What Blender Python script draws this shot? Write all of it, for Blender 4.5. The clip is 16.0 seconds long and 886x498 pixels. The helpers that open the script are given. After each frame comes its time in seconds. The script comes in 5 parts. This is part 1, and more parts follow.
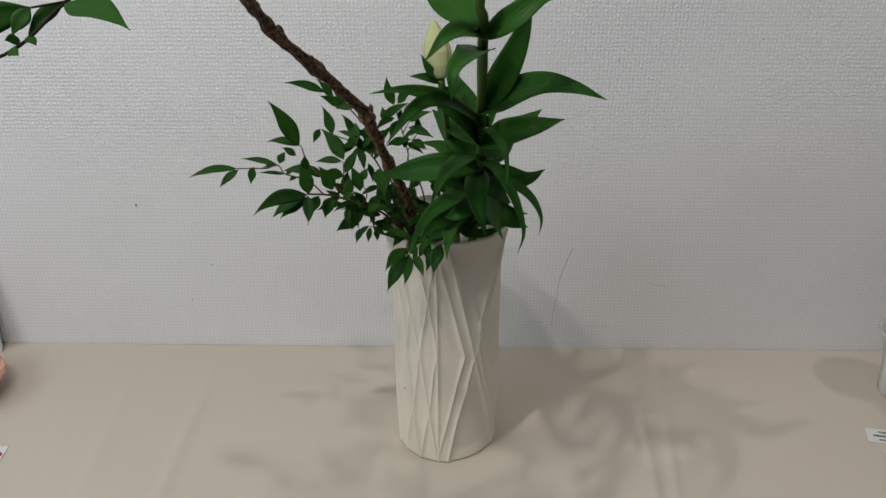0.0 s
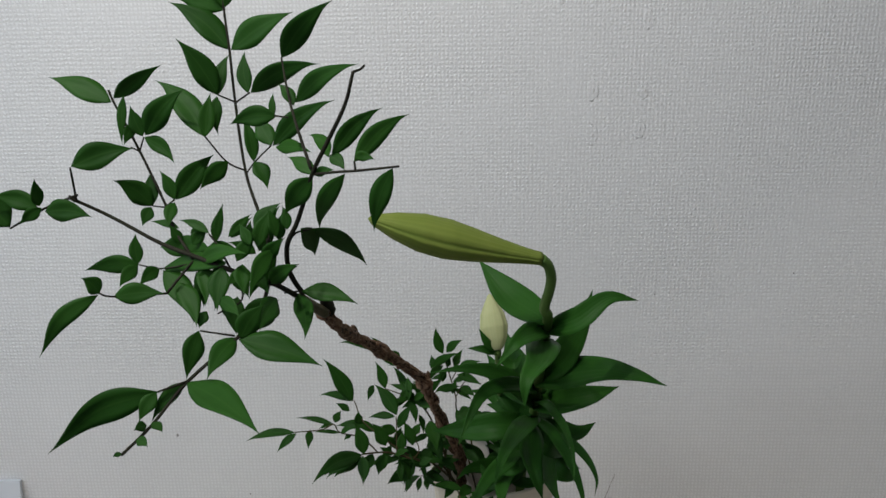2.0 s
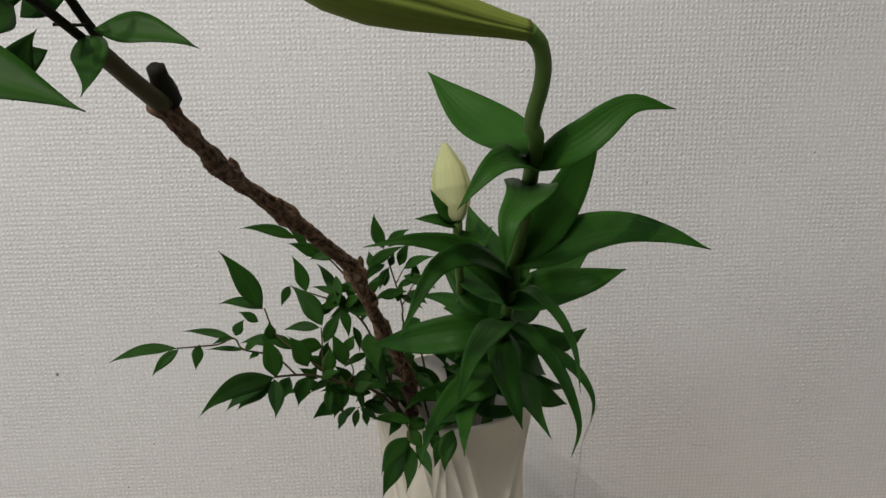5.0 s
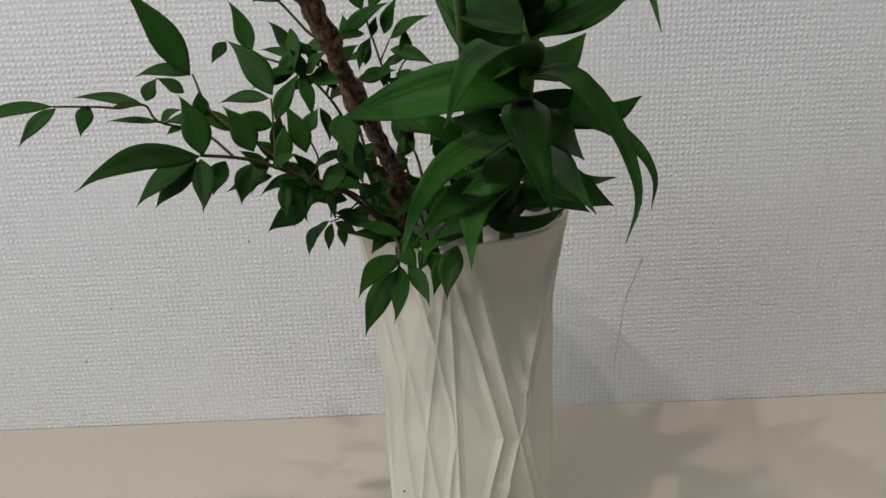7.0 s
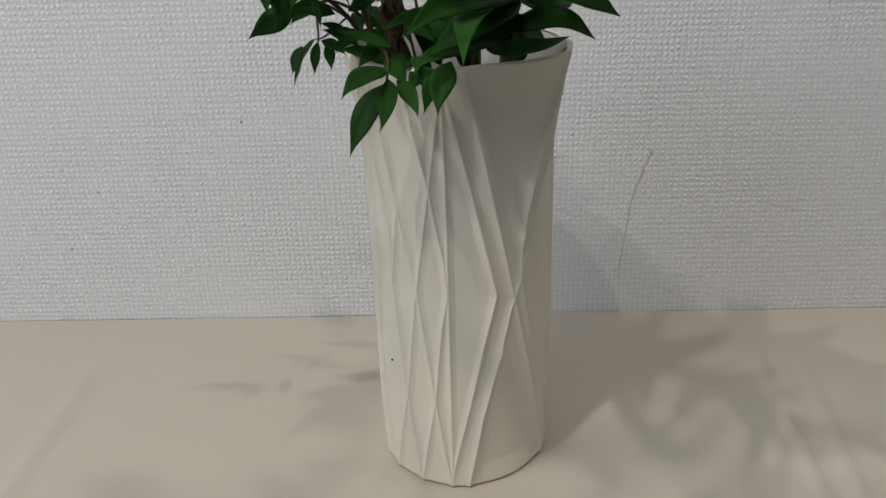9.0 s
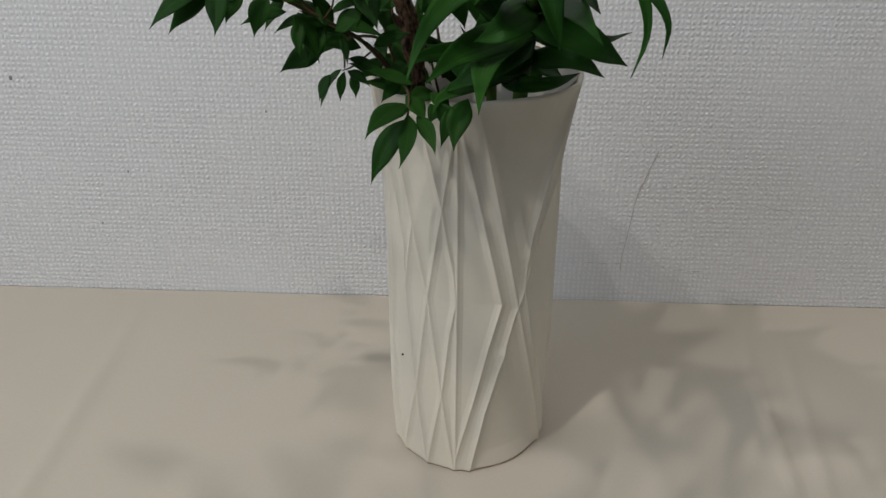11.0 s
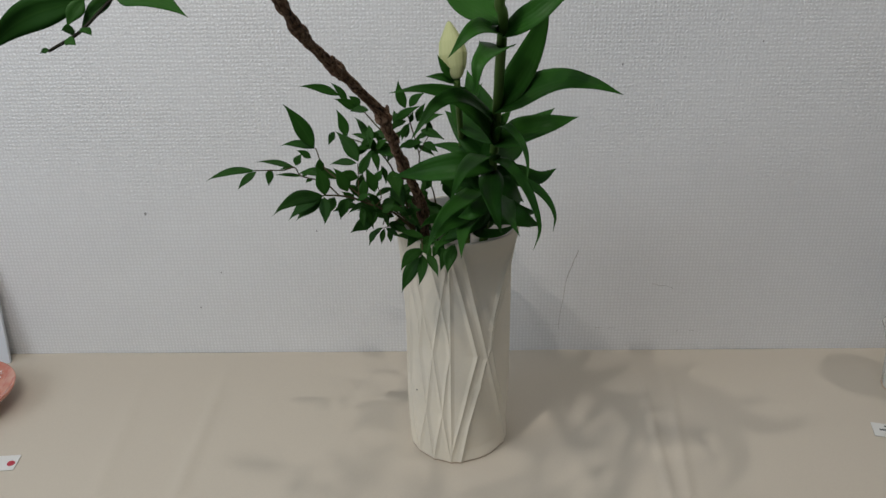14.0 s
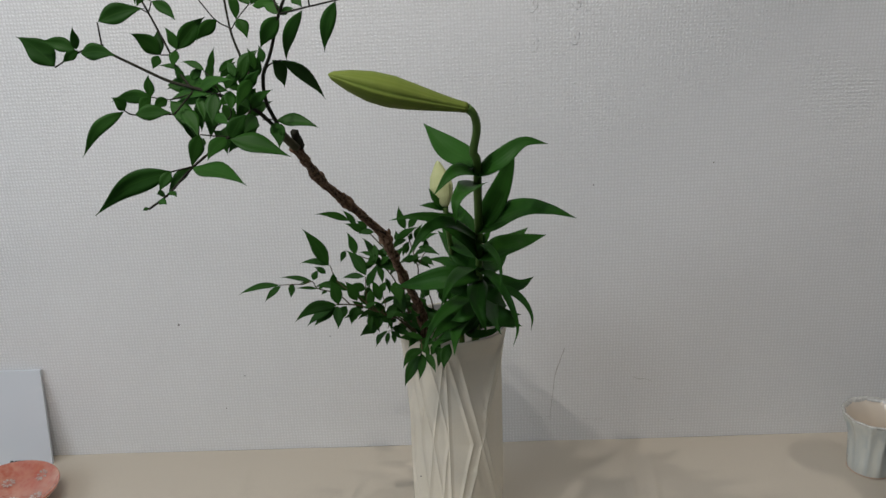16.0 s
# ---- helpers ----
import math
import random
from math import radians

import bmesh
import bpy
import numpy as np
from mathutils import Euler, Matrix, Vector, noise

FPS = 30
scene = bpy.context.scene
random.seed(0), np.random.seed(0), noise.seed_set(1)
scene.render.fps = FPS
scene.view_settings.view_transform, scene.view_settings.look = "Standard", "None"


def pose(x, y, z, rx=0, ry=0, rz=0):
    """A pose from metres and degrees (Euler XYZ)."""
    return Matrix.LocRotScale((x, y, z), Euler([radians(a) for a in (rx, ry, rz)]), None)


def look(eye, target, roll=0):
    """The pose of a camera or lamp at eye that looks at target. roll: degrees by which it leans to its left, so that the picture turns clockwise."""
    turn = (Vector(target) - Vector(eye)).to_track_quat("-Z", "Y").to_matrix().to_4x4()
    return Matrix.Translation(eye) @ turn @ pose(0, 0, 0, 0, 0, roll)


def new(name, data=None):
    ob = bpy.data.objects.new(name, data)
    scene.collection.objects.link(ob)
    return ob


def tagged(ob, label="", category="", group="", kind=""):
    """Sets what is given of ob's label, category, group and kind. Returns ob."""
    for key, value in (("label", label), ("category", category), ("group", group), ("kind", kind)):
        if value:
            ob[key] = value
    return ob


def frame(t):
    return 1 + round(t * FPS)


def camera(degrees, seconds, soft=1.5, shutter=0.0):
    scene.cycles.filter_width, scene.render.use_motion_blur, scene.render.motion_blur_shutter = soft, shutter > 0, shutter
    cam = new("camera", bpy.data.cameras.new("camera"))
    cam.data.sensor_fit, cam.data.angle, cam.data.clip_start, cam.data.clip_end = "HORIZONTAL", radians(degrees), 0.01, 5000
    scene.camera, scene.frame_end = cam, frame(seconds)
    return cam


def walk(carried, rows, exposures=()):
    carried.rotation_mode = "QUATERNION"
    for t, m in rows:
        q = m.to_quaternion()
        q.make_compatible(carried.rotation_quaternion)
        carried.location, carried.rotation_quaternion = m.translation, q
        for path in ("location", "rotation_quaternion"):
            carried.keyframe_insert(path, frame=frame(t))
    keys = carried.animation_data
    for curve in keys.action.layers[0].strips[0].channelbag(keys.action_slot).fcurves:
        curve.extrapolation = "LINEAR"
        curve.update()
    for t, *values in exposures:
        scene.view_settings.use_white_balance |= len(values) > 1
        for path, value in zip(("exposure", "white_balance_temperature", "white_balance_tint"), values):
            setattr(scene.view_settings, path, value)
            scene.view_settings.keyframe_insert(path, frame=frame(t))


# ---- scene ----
cam = camera(55.5, 16.0)
PATH = [
    (0, (0.025, 0.03, 0.772), (-0.016, 1.805, -0.15), -0.2),
    (0.5, (0.009, 0.043, 0.803), (-0.009, 1.849, -0.056), -0.4),
    (1, (-0.004, 0.055, 0.834), (-0.032, 1.904, 0.073), -0.7),
    (1.5, (-0.016, 0.054, 0.859), (-0.067, 1.937, 0.186), -0.8),
    (2, (-0.021, 0.05, 0.88), (-0.082, 1.963, 0.299), -1.0),
    (2.5, (-0.023, 0.042, 0.893), (-0.077, 1.972, 0.369), -1.0),
    (3, (-0.02, 0.067, 0.865), (-0.06, 2.004, 0.367), -1.1),
    (3.5, (-0.024, 0.09, 0.832), (0.008, 2.021, 0.313), -1.2),
    (4, (-0.029, 0.13, 0.799), (0.026, 2.036, 0.197), -0.7),
    (4.2, (-0.029, 0.158, 0.784), (0.031, 2.058, 0.163), -0.7),
    (6.3, (0.001, 0.35, 0.624), (0.006, 2.187, -0.166), -2.5),
    (6.5, (0.0, 0.363, 0.603), (-0.006, 2.191, -0.207), -2.7),
    (7, (-0.001, 0.391, 0.56), (-0.019, 2.207, -0.277), -2.8),
    (7.5, (-0.001, 0.407, 0.528), (-0.024, 2.215, -0.327), -2.6),
    (8, (-0.001, 0.403, 0.485), (-0.02, 2.21, -0.371), -2.5),
    (8.5, (0.009, 0.393, 0.455), (-0.017, 2.201, -0.4), -2.2),
    (8.7, (0.008, 0.387, 0.447), (-0.027, 2.199, -0.399), -2.0),
    (11, (0.009, 0.365, 0.518), (-0.062, 2.105, -0.465), 0.2),
    (11.5, (0.01, 0.354, 0.529), (-0.074, 2.083, -0.471), 0.1),
    (12, (0.003, 0.283, 0.616), (-0.073, 2.006, -0.396), 0.3),
    (12.5, (0.004, 0.227, 0.655), (-0.044, 1.93, -0.393), 0.2),
    (13, (0.005, 0.163, 0.704), (-0.022, 1.896, -0.294), -0.3),
    (13.5, (0.004, 0.089, 0.727), (-0.024, 1.86, -0.202), -0.6),
    (14, (-0.001, 0.01, 0.762), (-0.019, 1.801, -0.126), -0.7),
    (14.5, (0.01, -0.052, 0.783), (0.028, 1.764, -0.054), -0.6),
    (15, (0.015, -0.092, 0.813), (0.044, 1.758, 0.052), -0.8),
    (15.5, (0.02, -0.123, 0.823), (0.015, 1.753, 0.129), -1.7),
    (16, (0.02, -0.141, 0.825), (-0.017, 1.748, 0.17), -2.3),
]
EXPOSURES = [
    (0.0, 0.13, 6500, 10), (1.0, 0.09, 6350, 10), (2.0, 0.02, 6350, 9.3), (2.5, 0.02, 6650, 11), (3.0, 0.02, 6850, 12), (3.5, 0.06, 6850, 11.5), (4.0, 0.06, 6950, 10), (6.3, 0.27, 6750, 11),
    (8.7, 0.20, 6400, 10), (10.8, 0.07, 6400, 10), (13.0, 0.07, 6400, 9.7), (16.0, 0.03, 6480, 10.3),
]
walk(cam, [(t, look(eye, target, roll)) for t, eye, target, roll in PATH], EXPOSURES)


# ---- world and light ----
world = bpy.data.worlds.new("room_air")
scene.world = world
world.use_nodes = True
world.node_tree.nodes["Background"].inputs[0].default_value = (0.9, 0.93, 1.0, 1)
world.node_tree.nodes["Background"].inputs[1].default_value = 0.05


def lamp(name, kind, eye, target, watts, size, colour, spread=None, size_y=None):
    data = bpy.data.lights.new(name, kind)
    data.energy, data.color = watts, colour
    if kind == "AREA":
        data.shape = "RECTANGLE" if size_y else "DISK"
        data.size = size
        if size_y:
            data.size_y = size_y
    else:
        data.shadow_soft_size = size
        if kind == "SPOT":
            data.spot_size, data.spot_blend = radians(spread), 0.6
    ob = new(name, data)
    ob.matrix_world = look(eye, target)
    return ob


CEILING_Z = 1.85
# gallery track lights in front of the table, and the broad room light
lamp("spot_middle", "SPOT", (-0.24, 0.28, 1.50), (0.05, 1.0, 0.2), 13.0, 0.012, (1.0, 0.95, 0.89), 115)
lamp("spot_left", "SPOT", (-0.61, 0.12, 1.75), (0.35, 1.0, 0.2), 22.0, 0.014, (1.0, 0.95, 0.89), 92)
lamp("spot_right", "SPOT", (1.60, 0.50, 1.70), (0.90, 1.06, 0.10), 20.0, 0.05, (1.0, 0.96, 0.91), 50)
lamp("soft_room_light", "AREA", (-2.00, -0.30, 1.30), (0.1, 1.0, 0.3), 15.5, 1.2, (0.85, 0.925, 1.0), size_y=0.9)
# broad fill added under the ceiling to lift the room, no known fixture
lamp("overhead_fill", "AREA", (-0.5, -0.6, CEILING_Z - 0.03), (-0.5, -0.6, 0), 9.5, 2.4, (0.86, 0.93, 1.0), size_y=0.9)


# ---- materials ----
def material(name, base, rough=0.5, metallic=0.0, vary=(), bump=(), coat=0.0, spec=0.5):
    """base: a colour. vary: (scale, amount, colour) noise patches. bump: (scale, strength, distance) noise relief."""
    mat = bpy.data.materials.new(name)
    mat.use_nodes = True
    nt = mat.node_tree
    bsdf = nt.nodes["Principled BSDF"]
    bsdf.inputs["Roughness"].default_value = rough
    bsdf.inputs["Metallic"].default_value = metallic
    bsdf.inputs["Coat Weight"].default_value = coat
    bsdf.inputs["Specular IOR Level"].default_value = spec
    coord = nt.nodes.new("ShaderNodeTexCoord")
    colour = nt.nodes.new("ShaderNodeRGB")
    colour.outputs[0].default_value = (*base, 1)
    out = colour.outputs[0]
    for scale, amount, tint in vary:
        tex = nt.nodes.new("ShaderNodeTexNoise")
        tex.inputs["Scale"].default_value = scale
        tex.inputs["Detail"].default_value = 5
        nt.links.new(coord.outputs["Object"], tex.inputs["Vector"])
        ramp = nt.nodes.new("ShaderNodeMapRange")
        ramp.inputs["From Min"].default_value, ramp.inputs["From Max"].default_value = 0.35, 0.7
        ramp.inputs["To Max"].default_value = amount
        nt.links.new(tex.outputs["Fac"], ramp.inputs["Value"])
        mix = nt.nodes.new("ShaderNodeMix")
        mix.data_type = "RGBA"
        mix.inputs[7].default_value = (*tint, 1)
        nt.links.new(ramp.outputs[0], mix.inputs["Factor"])
        nt.links.new(out, mix.inputs[6])
        out = mix.outputs[2]
    nt.links.new(out, bsdf.inputs["Base Color"])
    normal = None
    for scale, strength, distance in bump:
        tex = nt.nodes.new("ShaderNodeTexNoise")
        tex.inputs["Scale"].default_value = scale
        tex.inputs["Detail"].default_value = 4
        nt.links.new(coord.outputs["Object"], tex.inputs["Vector"])
        bmp = nt.nodes.new("ShaderNodeBump")
        bmp.inputs["Strength"].default_value, bmp.inputs["Distance"].default_value = strength, distance
        nt.links.new(tex.outputs["Fac"], bmp.inputs["Height"])
        if normal:
            nt.links.new(normal, bmp.inputs["Normal"])
        normal = bmp.outputs["Normal"]
    if normal:
        nt.links.new(normal, bsdf.inputs["Normal"])
    return mat


def wallpaper_material():
    """White vinyl wallpaper embossed with a coarse woven relief, a little dirty, with shade painted into its hollows.
    """
    mat = material("woven_wallpaper", (0.79, 0.79, 0.795), 0.6,
                   vary=((3.0, 0.25, (0.69, 0.68, 0.67)), (45.0, 0.10, (0.66, 0.65, 0.63))))
    nt = mat.node_tree
    coord = nt.nodes.new("ShaderNodeTexCoord")
    warp = nt.nodes.new("ShaderNodeTexNoise")
    warp.inputs["Scale"].default_value = 130
    nt.links.new(coord.outputs["Object"], warp.inputs["Vector"])
    mixv = nt.nodes.new("ShaderNodeVectorMath")
    mixv.operation = "MULTIPLY_ADD"
    mixv.inputs[1].default_value = (0.0042, 0.0, 0.0042)
    nt.links.new(warp.outputs["Color"], mixv.inputs[0])
    nt.links.new(coord.outputs["Object"], mixv.inputs[2])
    threads = []
    for axis, period in (("X", 0.0053), ("Z", 0.0057)):
        wave = nt.nodes.new("ShaderNodeTexWave")
        wave.bands_direction = axis
        wave.inputs["Scale"].default_value = 0.31416 / period
        nt.links.new(mixv.outputs[0], wave.inputs["Vector"])
        threads.append(wave)
    weave = nt.nodes.new("ShaderNodeMath")
    weave.operation = "MULTIPLY"
    nt.links.new(threads[0].outputs["Fac"], weave.inputs[0])
    nt.links.new(threads[1].outputs["Fac"], weave.inputs[1])
    worn = nt.nodes.new("ShaderNodeTexNoise")
    worn.inputs["Scale"].default_value = 6
    nt.links.new(coord.outputs["Object"], worn.inputs["Vector"])
    fine = nt.nodes.new("ShaderNodeTexNoise")
    fine.inputs["Scale"].default_value = 210
    nt.links.new(coord.outputs["Object"], fine.inputs["Vector"])
    patchy = nt.nodes.new("ShaderNodeMath")
    patchy.operation = "MULTIPLY"
    nt.links.new(worn.outputs["Fac"], patchy.inputs[0])
    nt.links.new(fine.outputs["Fac"], patchy.inputs[1])
    height = nt.nodes.new("ShaderNodeMath")
    height.operation = "MULTIPLY"
    nt.links.new(weave.outputs[0], height.inputs[0])
    nt.links.new(patchy.outputs[0], height.inputs[1])
    # shade in the hollows of the weave, painted into the base colour
    hollow_shade = nt.nodes.new("ShaderNodeMapRange")
    hollow_shade.inputs["From Min"].default_value, hollow_shade.inputs["From Max"].default_value = 0.02, 0.45
    hollow_shade.inputs["To Min"].default_value, hollow_shade.inputs["To Max"].default_value = 0.45, 0.0
    nt.links.new(weave.outputs[0], hollow_shade.inputs["Value"])
    shaded = nt.nodes.new("ShaderNodeMix")
    shaded.data_type = "RGBA"
    shaded.inputs[7].default_value = (0.58, 0.57, 0.56, 1)
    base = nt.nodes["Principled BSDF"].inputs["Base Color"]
    nt.links.new(hollow_shade.outputs[0], shaded.inputs["Factor"])
    nt.links.new(base.links[0].from_socket, shaded.inputs[6])
    nt.links.new(shaded.outputs[2], base)
    bmp = nt.nodes.new("ShaderNodeBump")
    bmp.inputs["Strength"].default_value, bmp.inputs["Distance"].default_value = 0.52, 0.0050
    nt.links.new(height.outputs[0], bmp.inputs["Height"])
    nt.links.new(bmp.outputs["Normal"], nt.nodes["Principled BSDF"].inputs["Normal"])
    return mat


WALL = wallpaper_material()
CLOTH = material("beige_table_cloth", (0.565, 0.505, 0.415), 0.9,
                 vary=((2.2, 0.35, (0.535, 0.475, 0.40)), (380.0, 0.18, (0.47, 0.41, 0.345))),
                 bump=((900.0, 0.25, 0.0006), (5.0, 0.25, 0.006)), spec=0.15)
PLAIN = material("white_room_paint", (0.72, 0.72, 0.72), 0.8, vary=((2.0, 0.2, (0.66, 0.66, 0.66)),))
FLOOR = material("grey_carpet", (0.22, 0.21, 0.20), 0.95, vary=((120.0, 0.4, (0.15, 0.145, 0.14)),))
PORCELAIN = material("matte_cream_porcelain", (0.75, 0.685, 0.56), 0.55,
                     vary=((14.0, 0.35, (0.66, 0.625, 0.565)), (240.0, 0.12, (0.60, 0.56, 0.50))),
                     bump=((500.0, 0.06, 0.0006),), spec=0.35)
PORCELAIN_IN = material("glazed_vase_inside", (0.60, 0.57, 0.52), 0.3, vary=((20.0, 0.3, (0.5, 0.47, 0.43)),))
FOOT_CLAY = material("bare_clay_foot", (0.50, 0.36, 0.27), 0.85, vary=((60.0, 0.4, (0.42, 0.30, 0.22)),))
SPECK = material("iron_speck", (0.06, 0.05, 0.04), 0.6)
PIT = material("grey_pit", (0.66, 0.65, 0.64), 0.8, vary=((300.0, 0.4, (0.48, 0.47, 0.46)),))
CRACK = material("wallpaper_scratch", (0.43, 0.41, 0.39), 0.8, vary=((200.0, 0.5, (0.45, 0.43, 0.41)),))
SCUFF = material("grey_wall_fleck", (0.25, 0.24, 0.23), 0.8)
PAPER = material("white_label_paper", (0.68, 0.67, 0.64), 0.7, vary=((30.0, 0.2, (0.72, 0.71, 0.69)),))
BOARD = material("white_panel_board", (0.64, 0.67, 0.71), 0.6, vary=((6.0, 0.2, (0.60, 0.63, 0.67)),))
INK = material("black_printed_ink", (0.03, 0.03, 0.03), 0.6)
RED_DOT = material("red_sticker", (0.42, 0.03, 0.05), 0.5)
CUP_GLAZE = material("pale_celadon_glaze", (0.66, 0.67, 0.61), 0.18, vary=((25.0, 0.85, (0.36, 0.42, 0.45)), (160.0, 0.2, (0.66, 0.63, 0.56))),
                     bump=((90.0, 0.1, 0.0008),), coat=0.6)
for node in list(CUP_GLAZE.node_tree.nodes):
    if node.type == "TEX_NOISE" and node.inputs["Scale"].default_value < 30:
        drawn = CUP_GLAZE.node_tree.nodes.new("ShaderNodeMapping")
        drawn.inputs["Scale"].default_value = (2.6, 2.6, 0.35)
        CUP_GLAZE.node_tree.links.new(node.inputs["Vector"].links[0].from_socket, drawn.inputs["Vector"])
        CUP_GLAZE.node_tree.links.new(drawn.outputs[0], node.inputs["Vector"])
CUP_RIM = material("grey_speckled_rim_glaze", (0.58, 0.57, 0.53), 0.2, vary=((260.0, 0.8, (0.24, 0.23, 0.21)), (500.0, 0.5, (0.60, 0.59, 0.56))), coat=0.6)
CUP_IN = material("cream_cup_inside", (0.72, 0.63, 0.52), 0.12, vary=((30.0, 0.3, (0.55, 0.48, 0.41)),), coat=0.5)
BLACK_GLAZE = material("charcoal_matte_glaze", (0.035, 0.038, 0.036), 0.42, vary=((18.0, 0.6, (0.07, 0.075, 0.07)), (150.0, 0.3, (0.02, 0.02, 0.02))), bump=((120.0, 0.15, 0.0008),))
BOWL_GLAZE = material("coral_red_patterned_glaze", (0.44, 0.11, 0.06), 0.10, vary=((55.0, 0.95, (0.62, 0.30, 0.20)), (140.0, 0.5, (0.66, 0.42, 0.30)), (22.0, 0.5, (0.40, 0.06, 0.04))), coat=0.9)
PETAL_WHITE = material("white_glaze_flower", (0.78, 0.70, 0.64), 0.12, coat=0.8)


# ---- building helpers ----
def mesh_of(bm, name, mats, smooth=True):
    me = bpy.data.meshes.new(name)
    bm.to_mesh(me)
    bm.free()
    for m in mats if isinstance(mats, (list, tuple)) else [mats]:
        me.materials.append(m)
    if smooth:
        me.shade_smooth()
    return me


def part(name, bm, mats, parent, label="", smooth=True):
    ob = new(name, mesh_of(bm, name, mats, smooth))
    ob.parent = parent
    return tagged(ob, label)


def thing(name, place, label, category, group="", kind=""):
    ob = new(name)
    ob.empty_display_size = 0.02
    ob.matrix_world = Matrix.Translation(place)
    return tagged(ob, label, category, group, kind)


def solid(name, bm, mats, label, category="", kind="", smooth=False):
    return tagged(new(name, mesh_of(bm, name, mats, smooth)), label, category, kind=kind)


def box(bm, lo, hi, bevel=0.0):
    r = bmesh.ops.create_cube(bm, size=1.0)
    for v in r["verts"]:
        v.co = Vector([(lo[i] + hi[i]) / 2 + v.co[i] * (hi[i] - lo[i]) for i in range(3)])
    if bevel:
        edges = list({e for v in r["verts"] for e in v.link_edges})
        bmesh.ops.bevel(bm, geom=edges, offset=bevel, segments=2, profile=0.6, affect="EDGES")


def lathe(bm, profile, steps=64, radius=None, flip=False, place=(0, 0, 0)):
    """Turned surface. profile: rows of (r, z); radius(r, z, angle) may change r."""
    rings = []
    for r, z in profile:
        ring = []
        for k in range(steps):
            a = 2 * math.pi * k / steps
            rr = radius(r, z, a) if radius else r
            ring.append(bm.verts.new((place[0] + rr * math.sin(a), place[1] - rr * math.cos(a), place[2] + z)))
        rings.append(ring)
    for lo, hi in zip(rings, rings[1:]):
        for k in range(steps):
            f = (lo[k], lo[(k + 1) % steps], hi[(k + 1) % steps], hi[k])
            bm.faces.new(f[::-1] if flip else f)
    return rings


def cap(bm, ring, flip=False):
    bm.faces.new(ring[::-1] if flip else ring)


def smooth_path(points, steps):
    """Catmull-Rom through rows of numbers, steps pieces a span."""
    p = np.array(points, float)
    p = np.vstack([2 * p[0] - p[1], p, 2 * p[-1] - p[-2]])
    out = []
    for i in range(1, len(p) - 2):
        for s in np.arange(steps) / steps:
            a, b, c, d = p[i - 1:i + 3]
            out.append(0.5 * (2 * b + (c - a) * s + (2 * a - 5 * b + 4 * c - d) * s ** 2 + (3 * b - a - 3 * c + d) * s ** 3))
    out.append(p[-2])
    return np.array(out)


def tube(bm, points, radii, sides=8, steps=5, lumps=0.0, seed=0):
    """A round twig along points, with a radius at each; lumps: uneven bark."""
    rows = smooth_path([(*p, r) for p, r in zip(points, radii)], steps)
    side = Vector((0.31, 0.9, 0.23))
    uvs = bm.loops.layers.uv.verify()
    run = np.concatenate([[0], np.cumsum(np.linalg.norm(np.diff(rows[:, :3], axis=0), axis=1))])
    rings = []
    for i, row in enumerate(rows):
        here = Vector(row[:3])
        ahead = Vector(rows[min(i + 1, len(rows) - 1)][:3]) - Vector(rows[max(i - 1, 0)][:3])
        ahead.normalize()
        side = (side - ahead * side.dot(ahead)).normalized()
        up = ahead.cross(side)
        ring = []
        for k in range(sides):
            a = 2 * math.pi * k / sides
            r = row[3]
            if lumps:
                q = here * 90 + Vector((math.cos(a), math.sin(a), seed)) * 1.1
                r *= 1 + lumps * noise.noise(q) + 0.6 * lumps * noise.noise(here * 260 + Vector((math.cos(a) * 2, math.sin(a) * 2, 3)))
            ring.append(bm.verts.new(here + (side * math.cos(a) + up * math.sin(a)) * r))
        rings.append(ring)
    for i, (lo, hi) in enumerate(zip(rings, rings[1:])):
        for k in range(sides):
            f = bm.faces.new((lo[k], lo[(k + 1) % sides], hi[(k + 1) % sides], hi[k]))
            for loop, (dk, di) in zip(f.loops, ((0, 0), (1, 0), (1, 1), (0, 1))):
                loop[uvs].uv = ((k + dk) / sides, run[i + di])
    bm.faces.new(rings[0][::-1])
    bm.faces.new(rings[-1])


# ---- room ----
WALL_Y = 1.172
TABLE_Z = 0.0


def room():
    bm = bmesh.new()
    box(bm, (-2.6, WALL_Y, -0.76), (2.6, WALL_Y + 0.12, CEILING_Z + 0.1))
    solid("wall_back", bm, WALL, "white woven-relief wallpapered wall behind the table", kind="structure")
    for name, lo, hi in (("wall_left", (-2.72, -3.0, -0.76), (-2.6, WALL_Y + 0.12, CEILING_Z + 0.1)),
                         ("wall_right", (2.6, -3.0, -0.76), (2.72, WALL_Y + 0.12, CEILING_Z + 0.1)),
                         ("wall_front", (-2.72, -3.12, -0.76), (2.72, -3.0, CEILING_Z + 0.1))):
        bm = bmesh.new()
        box(bm, lo, hi)
        solid(name, bm, PLAIN, "plain white painted room wall", kind="structure")
    bm = bmesh.new()
    box(bm, (-2.6, -3.0, CEILING_Z), (2.6, WALL_Y, CEILING_Z + 0.1))
    solid("ceiling", bm, PLAIN, "plain white ceiling", kind="structure")
    bm = bmesh.new()
    box(bm, (-2.6, -3.0, -0.86), (2.6, WALL_Y, -0.76))
    solid("floor", bm, FLOOR, "grey carpeted floor", kind="structure")


